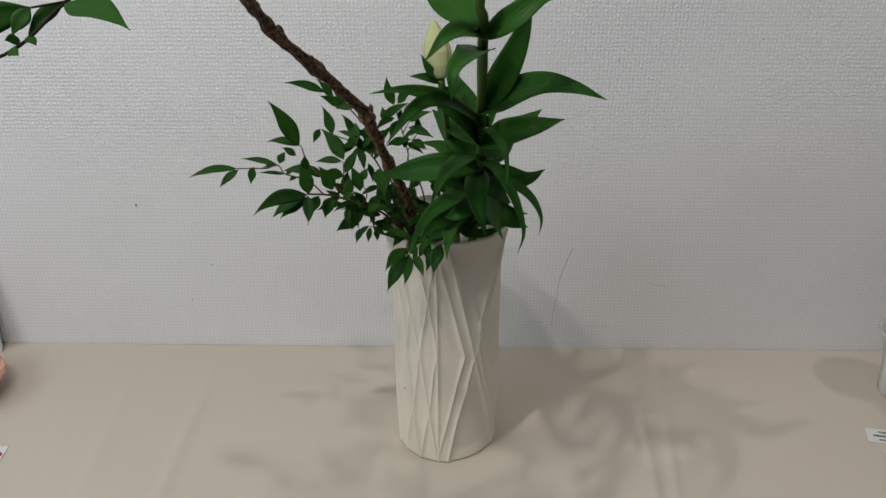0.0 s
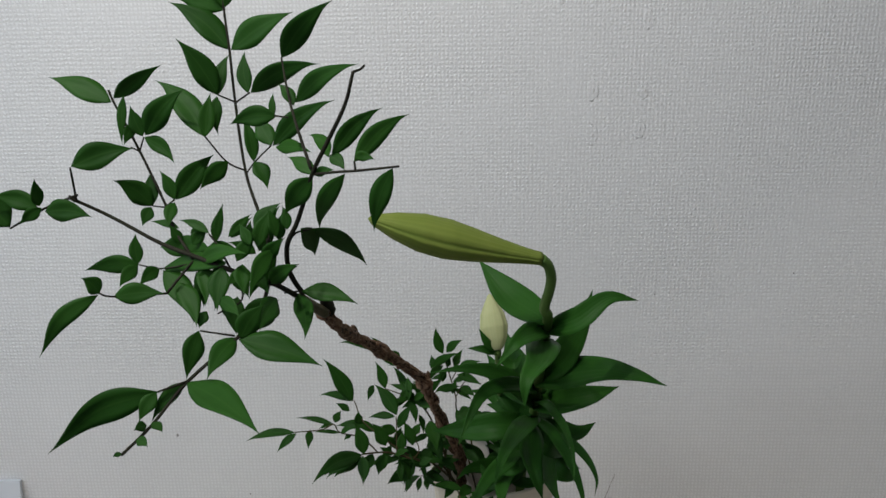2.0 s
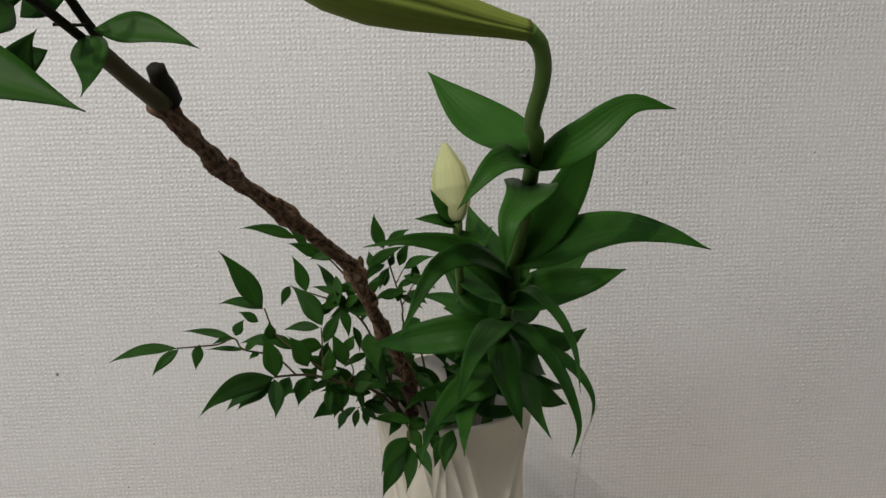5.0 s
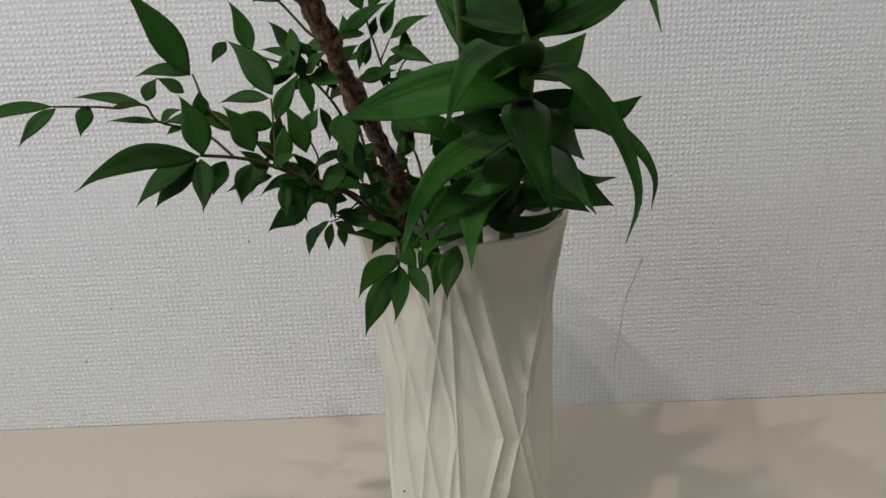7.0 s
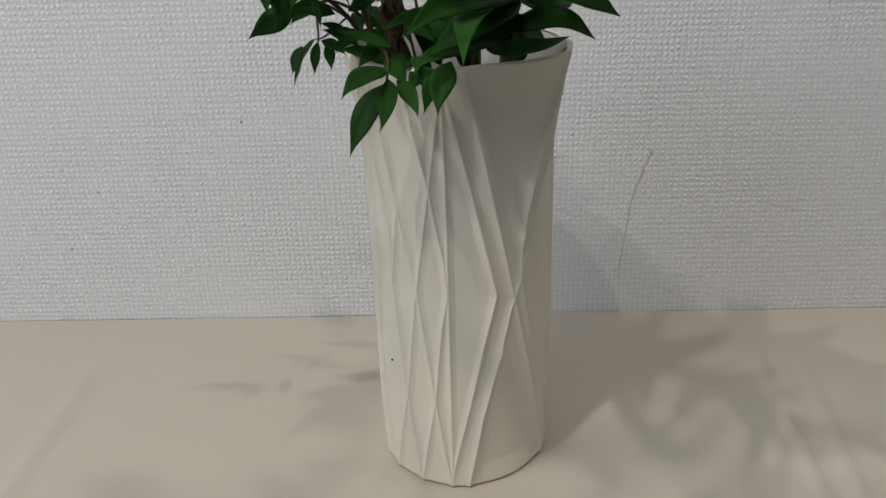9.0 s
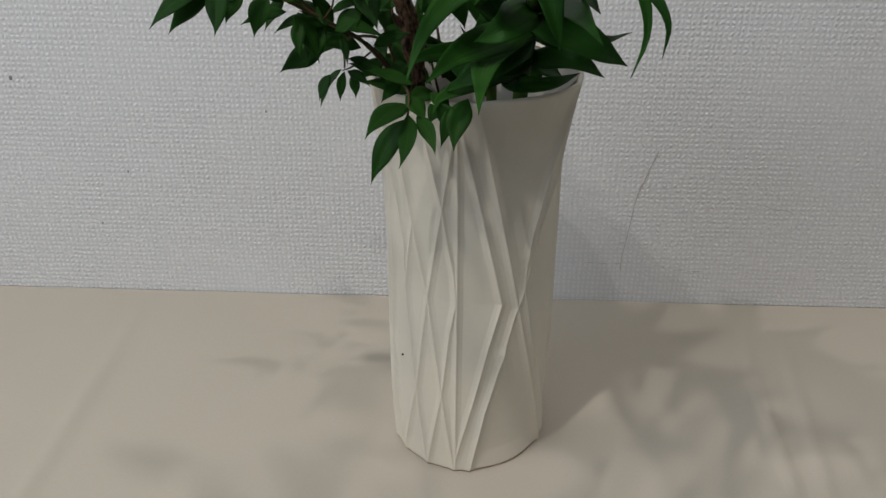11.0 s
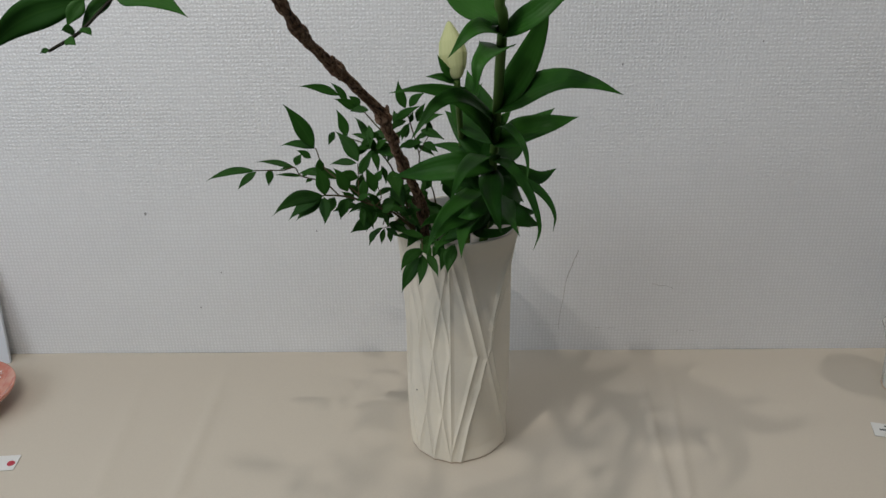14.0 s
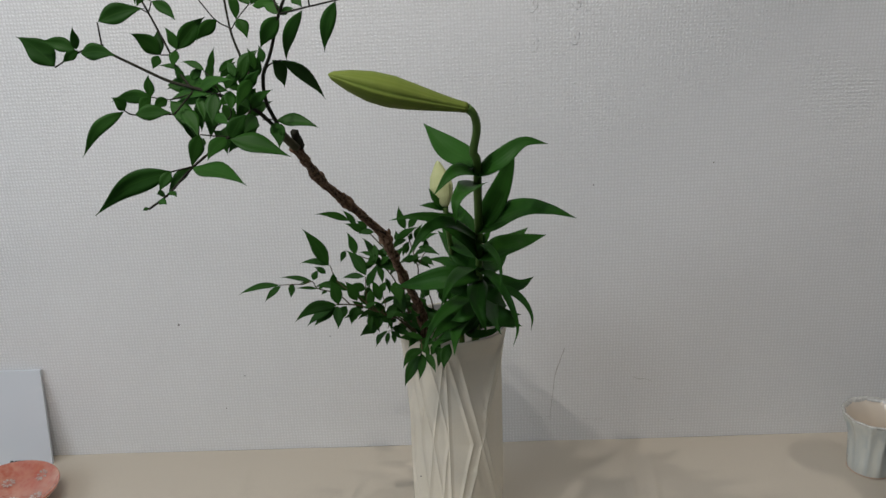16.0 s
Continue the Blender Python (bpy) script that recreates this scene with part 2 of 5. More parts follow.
def cloth_height(x, y):
    """Gentle ripples and two pressed fold lines in the cloth."""
    h = 0.0019 * noise.noise(Vector((x * 3.1, y * 4.3, 0.3))) + 0.0010 * noise.noise(Vector((x * 9, y * 11, 2.0)))
    for x0, lean, deep, wide in ((0.284, -0.06, 0.0034, 0.006), (0.316, -0.13, 0.0030, 0.007), (-0.357, 0.0, 0.0026, 0.009), (-0.47, 0.08, 0.0016, 0.012)):
        d = (x - x0) - lean * (0.95 - y)
        h += deep * math.exp(-(d / wide) ** 2) * max(0.0, min(1.0, (1.16 - y) * 6))
    near = min(1.0, max(0.0, (math.hypot(x - 0.008, y - 0.962) - 0.09) / 0.10))
    return h * near


def table():
    top = thing("display_table", (0, 0.9, -0.76), "long display table covered with a plain beige cloth", "table")
    bm = bmesh.new()
    box(bm, (-1.3, -0.25, 0.71), (1.3, 0.262, 0.745), 0.003)
    part("tabletop", bm, PLAIN, top)
    for x in (-1.22, 1.22):
        for y in (-0.19, 0.2):
            bm = bmesh.new()
            box(bm, (x - 0.02, y - 0.02, 0), (x + 0.02, y + 0.02, 0.71), 0.002)
            part("leg", bm, PLAIN, top)
    bm = bmesh.new()
    nx, ny = 520, 90
    rows = []
    for j in range(ny + 1):
        y = 0.62 + (WALL_Y - 0.001 - 0.62) * j / ny
        rows.append([bm.verts.new((-1.32 + 2.64 * i / nx, y, cloth_height(-1.32 + 2.64 * i / nx, y))) for i in range(nx + 1)])
    drop = [[bm.verts.new((v.co.x, 0.612 + 0.006 * math.sin(v.co.x * 19), z)) for v in rows[0]] for z in (-0.66, -0.02)]
    rows = drop + rows
    for a, b in zip(rows, rows[1:]):
        for i in range(nx):
            bm.faces.new((a[i], a[i + 1], b[i + 1], b[i]))
    solid("table_cloth", bm, CLOTH, "smooth beige table cloth with faint pressed folds", "table cloth", smooth=True)


def wall_marks():
    """The thin scratch in the wallpaper and a few flecks."""
    bm = bmesh.new()
    pts = [(0.196, 0.183), (0.1945, 0.176), (0.1905, 0.166), (0.189, 0.160), (0.1855, 0.149), (0.1835, 0.144), (0.181, 0.134), (0.179, 0.122), (0.1778, 0.109), (0.176, 0.091), (0.174, 0.074), (0.172, 0.056), (0.172, 0.041)]
    tube(bm, [(x, WALL_Y - 0.0002, z) for x, z in pts], [0.0003, 0.0008, 0.0005, 0.0009, 0.0005, 0.0008, 0.0006, 0.0004, 0.0005, 0.0003, 0.0004, 0.0003, 0.0004], 5, 3, 0.5)
    solid("wall_scratch", bm, CRACK, "thin grey scratch in the white wallpaper", "scratch")
    bm = bmesh.new()
    pts = [(0.315, 0.123), (0.326, 0.119), (0.337, 0.1185), (0.349, 0.113)]
    tube(bm, [(x, WALL_Y - 0.0001, z) for x, z in pts], [0.0002, 0.0004, 0.0003, 0.0002], 5, 3, 0.5)
    solid("wall_scratch", bm, CRACK, "short faint scratch in the white wallpaper", "scratch")
    for x0, x1, z in ((0.134, 0.143, 0.049), (0.148, 0.159, 0.048), (0.164, 0.172, 0.0485), (0.228, 0.243, 0.042), (0.247, 0.264, 0.041), (0.309, 0.313, 0.0365), (0.361, 0.366, 0.035), (0.382, 0.394, 0.035)):
        bm = bmesh.new()
        tube(bm, [(x0, WALL_Y, z), ((x0 + x1) / 2, WALL_Y - 0.0001, z + 0.0004), (x1, WALL_Y, z)], [0.0001, 0.0003, 0.0001], 5, 3, 0.5)
        solid("wall_scuff", bm, CRACK, "faint grey scuff dash low on the wallpaper", "scuff")
    for x, z, r in ((-0.462, 0.249, 0.0022), (-0.205, 0.218, 0.0012), (-0.36, 0.148, 0.0012), (-0.40, 0.085, 0.0013), (0.24, 0.47, 0.0013), (0.43, 0.50, 0.0012)):
        bm = bmesh.new()
        bmesh.ops.create_icosphere(bm, subdivisions=1, radius=r)
        for v in bm.verts:
            v.co = Vector((x + v.co.x, WALL_Y + v.co.y * 0.3, z + v.co.z * 1.3))
        solid("wall_fleck", bm, SCUFF, "tiny dark fleck on the white wallpaper", "fleck")
    for x, z, tall in ((0.100, 0.871, 0.007), (0.211, 0.843, 0.012), (0.143, 0.755, 0.013), (0.210, 0.754, 0.011), (0.144, 0.696, 0.014), (0.206, 0.704, 0.013)):
        bm = bmesh.new()
        bmesh.ops.create_icosphere(bm, subdivisions=3, radius=1.0)
        for v in bm.verts:
            rough = 1 + 0.25 * noise.noise(v.co * 1.7 + Vector((x * 90, 0, z * 50)))
            v.co = Vector((x + v.co.x * tall * 0.62 * rough, WALL_Y + v.co.y * 0.00028, z + v.co.z * tall * rough))
        patch = solid("filled_hole", bm, WALL, "faint smooth filled nail hole in the wallpaper", "filled hole", smooth=True)
        bm = bmesh.new()
        bmesh.ops.create_icosphere(bm, subdivisions=2, radius=1.0)
        for v in bm.verts:
            v.co = Vector((x + 0.001 + v.co.x * 0.0014, WALL_Y - 0.0004 + v.co.y * 0.0004, z + v.co.z * 0.0026))
        part("pit", bm, PIT, patch, "small grey pit")


# ---- the faceted vase ----
VASE = (0.008, 0.962)
VASE_TOP = 0.331
# ridges as (degrees round from the front, height) along each line
RIDGES = [
    ((-9.5, .331), (-7, .315), (.5, .275), (10, .2235), (20.5, .169), (12.5, .13), (3, .075), (-4.9, .033), (-10.5, 0)),
    ((2, .331), (10.5, .28), (21, .2235), (29.7, .1775), (39, .13), (52, .07), (70, 0)),
    ((72, .331), (68, .309), (60, .26), (46, .222), (37.4, .177), (30, .1545), (23, .12), (11.5, .065), (2, 0)),
    ((70, .331), (64, .306), (53, .274), (43.3, .2345), (37.8, .2125), (37.4, .177)),
    ((37.4, .177), (46.5, .125), (62, .07), (82, 0)),
    ((-8.8, .331), (-8.5, .25), (-8.5, .18), (-8.4, 0)),
    ((-30, .331), (-25.4, .293), (-18.6, .252), (-10.8, .196), (-9.2, .17), (-13, .144), (-18.6, .08), (-30.5, 0)),
    ((-9, .331), (-11.4, .299), (-19.3, .2405), (-28.7, .172), (-38.5, .081), (-54, 0)),
    ((-28.7, .172), (-18.7, .0815), (-9, 0)),
    ((-53, .331), (-46, .277), (-39.6, .233), (-28.7, .172)),
    ((-39.6, .233), (-47.8, .173), (-39, .081), (-30.5, 0)),
    ((-68, .331), (-58, .271), (-47.6, .2135), (-47.8, .173)),
    ((-57, .331), (-61.7, .24), (-68, .122), (-54, 0)),
]
# short spurs that die out inside a panel: from the joined end to the free end
SPURS = [((38, .208), (29.5, .254)), ((23, .122), (30.5, .086))]
RIDGES_BACK = [
    ((-75, .331), (-95, .18), (-70, 0)), ((-90, .331), (-72, .2), (-100, 0)), ((110, .331), (85, .12), (105, 0)),
    ((92, .331), (125, .1), (120, 0)), ((140, .331), (120, .2), (150, 0)), ((160, .331), (175, .15), (150, 0)),
    ((-165, .331), (-150, .16), (-175, 0)), ((-140, .331), (-150, .16), (-130, 0)), ((-115, .331), (-125, .2), (-110, 0)),
]


VASE_Z = [0, .003, .05, .10, .18, .25, .29, .315, VASE_TOP]
VASE_R = [.0655, .0672, .0682, .0682, .0682, .0698, .0727, .0758, .0785]


def vase_profile(z):
    return float(np.interp(z, VASE_Z, VASE_R))


def distance_to(lines, A, Z):
    """How far each spot of the wall lies from the nearest of the lines, and how far along its piece."""
    k = 0.068 * math.pi / 180
    near, along = np.full(A.shape, 9.0), np.zeros(A.shape)
    for line in lines:
        for (a0, z0), (a1, z1) in zip(line, line[1:]):
            px, pz, dx, dz = (A - a0) * k, Z - z0, (a1 - a0) * k, z1 - z0
            s = np.clip((px * dx + pz * dz) / (dx * dx + dz * dz), 0, 1)
            d = np.hypot(px - s * dx, pz - s * dz)
            along = np.where(d < near, s, along)
            near = np.minimum(near, d)
    return near, along


def vase_facets(A, Z):
    """How far each spot of the wall lies inside the round: straight panels spanned between neighbouring ridges."""
    hollow = np.zeros(A.shape)
    for j in range(A.shape[0]):
        z = Z[j, 0]
        at = []
        for line in RIDGES + RIDGES_BACK:
            for (a0, z0), (a1, z1) in zip(line, line[1:]):
                if min(z0, z1) <= z <= max(z0, z1):
                    at.append(a0 + (a1 - a0) * (z - z0) / (z1 - z0))
        at = sorted(at)
        at = np.array([at[-1] - 360] + at + [at[0] + 360])
        i = np.clip(np.searchsorted(at, A[j]) - 1, 0, len(at) - 2)
        half = np.radians((at[i + 1] - at[i]) / 2)
        off = np.radians(A[j] - (at[i + 1] + at[i]) / 2)
        hollow[j] = vase_profile(z) * (1 - np.cos(half) / np.cos(off))
    hollow = 0.0048 * np.tanh(hollow / 0.0048)
    near, _ = distance_to(RIDGES + RIDGES_BACK, A, Z)
    spur, along = distance_to(SPURS, A, Z)
    hollow -= 0.0017 * (1 - along) ** 0.7 * np.maximum(0.0, 1 - spur / 0.0075)
    wide = np.roll(hollow, 1, 1) + np.roll(hollow, -1, 1)
    hollow = 0.5 * hollow + 0.25 * wide
    hollow = 1.1 * hollow + 0.0012 * np.minimum(near / 0.0045, 1.0) - 0.0006 * np.exp(-(near / 0.0011) ** 2)
    rim = np.clip((Z - 0.30) / 0.031, 0, 1)
    return hollow * (1 - 0.75 * rim) * (0.55 + 0.45 * np.clip(Z / 0.02, 0, 1))


def vase():
    """A thrown wall cut into flat panels that meet in crisp ridge lines."""
    steps, rows = 840, 320
    ang = np.linspace(-180, 180, steps, endpoint=False)
    zs = np.linspace(0.0022, VASE_TOP, rows)
    A, Z = np.meshgrid(ang, zs)
    hollow = vase_facets(A, Z)
    ob = thing("vase", (VASE[0], VASE[1], 0), "tall matte cream porcelain vase with criss-crossing raised ridges", "vase")
    bm = bmesh.new()
    grid = []
    for j in range(rows):
        r0 = vase_profile(zs[j])
        ring = []
        for i in range(steps):
            r = r0 - hollow[j, i]
            a = radians(ang[i])
            wave = 0.0015 * math.sin(3 * a + 0.6) * max(0.0, zs[j] / VASE_TOP) ** 4
            ring.append(bm.verts.new((r * math.sin(a), -r * math.cos(a), zs[j] + wave + 0.0004)))
        grid.append(ring)
    lip = [[bm.verts.new((v.co.x * q, v.co.y * q, v.co.z + dz)) for v in grid[-1]] for q, dz in ((0.975, 0.0011), (0.945, 0.0))]
    rings = grid + lip
    for lo, hi in zip(rings, rings[1:]):
        for k in range(steps):
            bm.faces.new((lo[k], lo[(k + 1) % steps], hi[(k + 1) % steps], hi[k]))
    bm.faces.new(grid[0][::-1])
    foot_line = [v.co.copy() for v in grid[0][::4]]
    part("body", bm, PORCELAIN, ob)
    bm = bmesh.new()
    rings = lathe(bm, [(0.945 * vase_profile(VASE_TOP) - 0.001, VASE_TOP), (0.066, 0.30), (0.0615, 0.25), (0.060, 0.12)], 72, flip=True)
    cap(bm, rings[-1])
    part("lining", bm, PORCELAIN_IN, ob, "glazed pale inside of the vase")
    bm = bmesh.new()
    rings = []
    for z, inset in ((0.0, 0.0016), (0.0012, 0.0007), (0.0030, 0.0006)):
        rings.append([bm.verts.new((p.x * (1 - inset / 0.065), p.y * (1 - inset / 0.065), z)) for p in foot_line])
    for lo, hi in zip(rings, rings[1:]):
        for i in range(len(lo)):
            bm.faces.new((lo[i], lo[(i + 1) % len(lo)], hi[(i + 1) % len(lo)], hi[i]))
    cap(bm, rings[0], True)
    part("foot", bm, FOOT_CLAY, ob, "bare reddish clay foot ring")
    for a, z, r in ((-56, 0.101, 0.0010), (-43, 0.045, 0.0008)):
        bm = bmesh.new()
        bmesh.ops.create_icosphere(bm, subdivisions=1, radius=r)
        rr = vase_profile(z) - 0.002
        for v in bm.verts:
            v.co = Vector((rr * math.sin(radians(a)), -rr * math.cos(radians(a)), z)) + v.co
        part("speck", bm, SPECK, ob, "tiny dark iron speck")


# ---- things along the table ----
def cup():
    ob = thing("tea_cup", (0.688, 1.063, 0), "pale celadon fluted ceramic cup with a cream inside, on the cloth", "cup")
    flute = lambda r, z, a: r * (1 + 0.09 * (0.5 - abs(math.sin(6 * a + 0.5)) ** 0.7) * min(1, z / 0.012))
    bm = bmesh.new()
    rings = lathe(bm, [(0.031, 0.0), (0.0328, 0.003), (0.0335, 0.02), (0.035, 0.045), (0.0385, 0.066), (0.0445, 0.083), (0.0488, 0.0915), (0.0492, 0.0942), (0.0478, 0.0952)], 96, flute)
    cap(bm, rings[0], True)
    part("body", bm, CUP_GLAZE, ob)
    bm = bmesh.new()
    rings = lathe(bm, [(0.0476, 0.0952), (0.0435, 0.0915), (0.0395, 0.080), (0.034, 0.055), (0.029, 0.025), (0.018, 0.017)], 96, lambda r, z, a: r * (1 + 0.05 * (0.5 - abs(math.sin(6 * a + 0.5)))) if z > 0.093 else r, flip=True)
    cap(bm, rings[-1])
    part("inside", bm, CUP_IN, ob, "glossy cream inside")
    bm = bmesh.new()
    lathe(bm, [(0.0488, 0.0925), (0.0496, 0.0942), (0.0492, 0.0958), (0.0474, 0.0962), (0.0448, 0.0945), (0.0428, 0.0905)], 96, lambda r, z, a: r * (1 + 0.045 * (0.5 - abs(math.sin(6 * a + 0.5)) ** 0.7)))
    part("rim", bm, CUP_RIM, ob, "grey speckled glazed rim")
    bm = bmesh.new()
    lathe(bm, [(0.0295, 0.0), (0.0322, 0.0003), (0.0331, 0.0012), (0.0320, 0.0022)], 96)
    part("foot", bm, FOOT_CLAY, ob, "bare brown clay foot")
    ob.scale = (1.08, 1.08, 1.08)


def black_vase():
    ob = thing("dark_pot", (0.757, 0.985, 0), "rounded charcoal black ceramic pot with a narrow mouth", "pot")
    bm = bmesh.new()
    rings = lathe(bm, [(0.036, 0), (0.039, 0.003), (0.056, 0.028), (0.067, 0.058), (0.069, 0.080), (0.064, 0.103), (0.056, 0.117), (0.052, 0.121), (0.050, 0.121), (0.048, 0.118), (0.052, 0.09), (0.055, 0.07), (0.03, 0.02)], 72)
    cap(bm, rings[0], True)
    cap(bm, rings[-1])
    part("body", bm, BLACK_GLAZE, ob)


def bowl():
    ob = thing("dish", (-0.725, 1.02, 0), "glossy coral red dish with white flower pattern, on the cloth", "dish")
    bm = bmesh.new()
    rings = lathe(bm, [(0.034, 0), (0.036, 0.006), (0.038, 0.008), (0.060, 0.016), (0.076, 0.031), (0.0785, 0.037), (0.0775, 0.0385), (0.075, 0.037), (0.058, 0.022), (0.034, 0.013), (0.01, 0.011)], 72)
    cap(bm, rings[0], True)
    cap(bm, rings[-1])
    part("body", bm, BOWL_GLAZE, ob)
    rnd = random.Random(4)
    for az, rr in ((35, 0.060), (95, 0.040), (150, 0.060), (210, 0.045), (270, 0.058), (325, 0.038), (0, 0.0)):
        bm = bmesh.new()
        c = Vector((rr * math.sin(radians(az)), -rr * math.cos(radians(az)), float(np.interp(rr, [0, .034, .058, .075], [.0115, .0135, .0225, .0385]))))
        for k in range(9):
            a = 2 * math.pi * k / 9 + rnd.random() * 0.2
            lift = 0.55 if rr > 0.05 else 0.15
            out = Vector((math.cos(a), math.sin(a), 0))
            slope = lift * (out.x * math.sin(radians(az)) - out.y * math.cos(radians(az)))
            out.z = slope
            side = Vector((-math.sin(a), math.cos(a), 0))
            q = [c + out * 0.003, c + out * 0.008 + side * 0.0022, c + out * 0.0115, c + out * 0.008 - side * 0.0022]
            bm.faces.new([bm.verts.new(p + Vector((0, 0, 0.0022))) for p in q])
        bmesh.ops.solidify(bm, geom=bm.faces[:], thickness=0.0006)
        part("flower", bm, PETAL_WHITE, ob, "white painted flower", smooth=False)


def board():
    """Upright white panel that leans on the wall."""
    ob = thing("white_panel", (-0.808, 1.145, 0), "upright white board panel leaning against the wall", "panel")
    bm = bmesh.new()
    box(bm, (-0.095, -0.003, 0), (0.095, 0.003, 0.176), 0.0008)
    body = part("sheet", bm, BOARD, ob, smooth=False)
    x = 0.02
    for w in (0.006, 0.004, 0.006, 0.005, 0.007, 0.002):
        bm = bmesh.new()
        box(bm, (x, -0.0035, 0.004), (x + w, -0.0029, 0.009))
        part("print_bar", bm, INK, ob, "small printed black mark", smooth=False)
        x += w + 0.0018
    ob.rotation_euler = (radians(-7.5), 0, radians(0))


def label_card(place, turn, size, lines, dot=None):
    ob = thing("price_card", (place[0], place[1], place[2]), "small white printed label card lying on the cloth" if not dot else "white label card with a red round sticker", "card", "label cards")
    bm = bmesh.new()
    w, d = size
    box(bm, (-w / 2, -d / 2, 0), (w / 2, d / 2, 0.0009))
    part("paper", bm, PAPER, ob, smooth=False)
    rnd = random.Random(int(place[0] * 1000))
    for y, x0, x1, thick in lines:
        x = x0
        while x < x1:
            step = rnd.uniform(0.0018, 0.0042)
            bm = bmesh.new()
            box(bm, (x, y - thick / 2, 0.0009), (x + step, y + thick / 2, 0.0012))
            part("print_bar", bm, INK, ob, smooth=False)
            x += step + 0.0008
    if dot:
        bm = bmesh.new()
        rings = lathe(bm, [(dot[2], 0.0009), (dot[2], 0.0014)], 24, place=(dot[0], dot[1], 0))
        cap(bm, rings[-1])
        part("sticker", bm, RED_DOT, ob, "round red sticker", smooth=False)
    ob.rotation_euler = (0, 0, radians(turn))


room()
table()
wall_marks()
vase()
cup()
black_vase()
bowl()
board()
ROWS3 = ((0.0085, -0.016, -0.002, 0.0030), (0.0, -0.024, 0.020, 0.0036), (-0.0085, -0.018, 0.012, 0.0028))
label_card((0.624, 0.956, 0.001), -12, (0.066, 0.030), ROWS3)
label_card((0.656, 0.938, 0.0024), -13, (0.060, 0.030), ROWS3)
label_card((0.631, 0.910, 0.001), -12, (0.064, 0.028), ROWS3)
label_card((-0.622, 0.900, 0.001), 4, (0.062, 0.030), ((0.006, -0.026, -0.006, 0.003), (-0.003, -0.026, 0.004, 0.003)), (0.0235, -0.002, 0.0052))


# ---- plants ----
def leaf_material(name, dark, light, rib, rough, veins, relief, streak=0.0):
    """Leaf skin: midrib along the UV's middle, fine veins, patches, a little light let through."""
    mat = bpy.data.materials.new(name)
    mat.use_nodes = True
    nt = mat.node_tree
    N, link = nt.nodes.new, nt.links.new
    bsdf = nt.nodes["Principled BSDF"]
    bsdf.inputs["Roughness"].default_value = rough
    bsdf.inputs["Specular IOR Level"].default_value = 0.13
    uv, info, coord = N("ShaderNodeUVMap"), N("ShaderNodeObjectInfo"), N("ShaderNodeTexCoord")
    split = N("ShaderNodeSeparateXYZ")
    link(uv.outputs[0], split.inputs[0])
    tex = N("ShaderNodeTexNoise")
    tex.inputs["Scale"].default_value, tex.inputs["Detail"].default_value = 60, 4
    link(coord.outputs["Object"], tex.inputs["Vector"])
    add = N("ShaderNodeMath")
    add.operation = "MULTIPLY_ADD"
    add.inputs[1].default_value = 0.5
    link(info.outputs["Random"], add.inputs[0])
    half = N("ShaderNodeMath")
    half.operation = "MULTIPLY"
    half.inputs[1].default_value = 0.6
    link(tex.outputs["Fac"], half.inputs[0])
    link(half.outputs[0], add.inputs[2])
    mix = N("ShaderNodeMix")
    mix.data_type = "RGBA"
    mix.inputs[6].default_value, mix.inputs[7].default_value = (*dark, 1), (*light, 1)
    link(add.outputs[0], mix.inputs[0])
    off = N("ShaderNodeMath")
    off.operation = "SUBTRACT"
    off.inputs[1].default_value = 0.5
    link(split.outputs[0], off.inputs[0])
    away = N("ShaderNodeMath")
    away.operation = "ABSOLUTE"
    link(off.outputs[0], away.inputs[0])
    near = N("ShaderNodeMapRange")
    near.inputs["From Min"].default_value, near.inputs["From Max"].default_value = 0.015, 0.05
    near.inputs["To Min"].default_value, near.inputs["To Max"].default_value = 0.38, 0.0
    link(away.outputs[0], near.inputs["Value"])
    ribbed = N("ShaderNodeMix")
    ribbed.data_type = "RGBA"
    ribbed.inputs[7].default_value = (*rib, 1)
    link(near.outputs[0], ribbed.inputs[0])
    link(mix.outputs[2], ribbed.inputs[6])
    wave = N("ShaderNodeTexWave")
    wave.inputs["Scale"].default_value, wave.inputs["Distortion"].default_value = veins, 2.5
    link(uv.outputs[0], wave.inputs["Vector"])
    lined = N("ShaderNodeMath")
    lined.operation = "MULTIPLY"
    lined.inputs[1].default_value = streak
    link(wave.outputs["Fac"], lined.inputs[0])
    skin = N("ShaderNodeMix")
    skin.data_type = "RGBA"
    skin.inputs[7].default_value = (*rib, 1)
    link(lined.outputs[0], skin.inputs[0])
    link(ribbed.outputs[2], skin.inputs[6])
    link(skin.outputs[2], bsdf.inputs["Base Color"])
    bmp = N("ShaderNodeBump")
    bmp.inputs["Strength"].default_value, bmp.inputs["Distance"].default_value = relief, 0.0005
    link(wave.outputs["Fac"], bmp.inputs["Height"])
    link(bmp.outputs[0], bsdf.inputs["Normal"])
    through_light = N("ShaderNodeBsdfTranslucent")
    link(skin.outputs[2], through_light.inputs["Color"])
    both = N("ShaderNodeMixShader")
    both.inputs[0].default_value = 0.30
    link(bsdf.outputs[0], both.inputs[1])
    link(through_light.outputs[0], both.inputs[2])
    link(both.outputs[0], nt.nodes["Material Output"].inputs["Surface"])
    return mat


NANDINA = leaf_material("nandina_leaf_skin", (0.012, 0.051, 0.006), (0.031, 0.106, 0.014), (0.038, 0.110, 0.018), 0.5, 1.5, 0.06)
LILY_LEAF = leaf_material("lily_leaf_skin", (0.015, 0.066, 0.008), (0.036, 0.128, 0.017), (0.036, 0.116, 0.018), 0.45, 2.1, 0.22, 0.08)


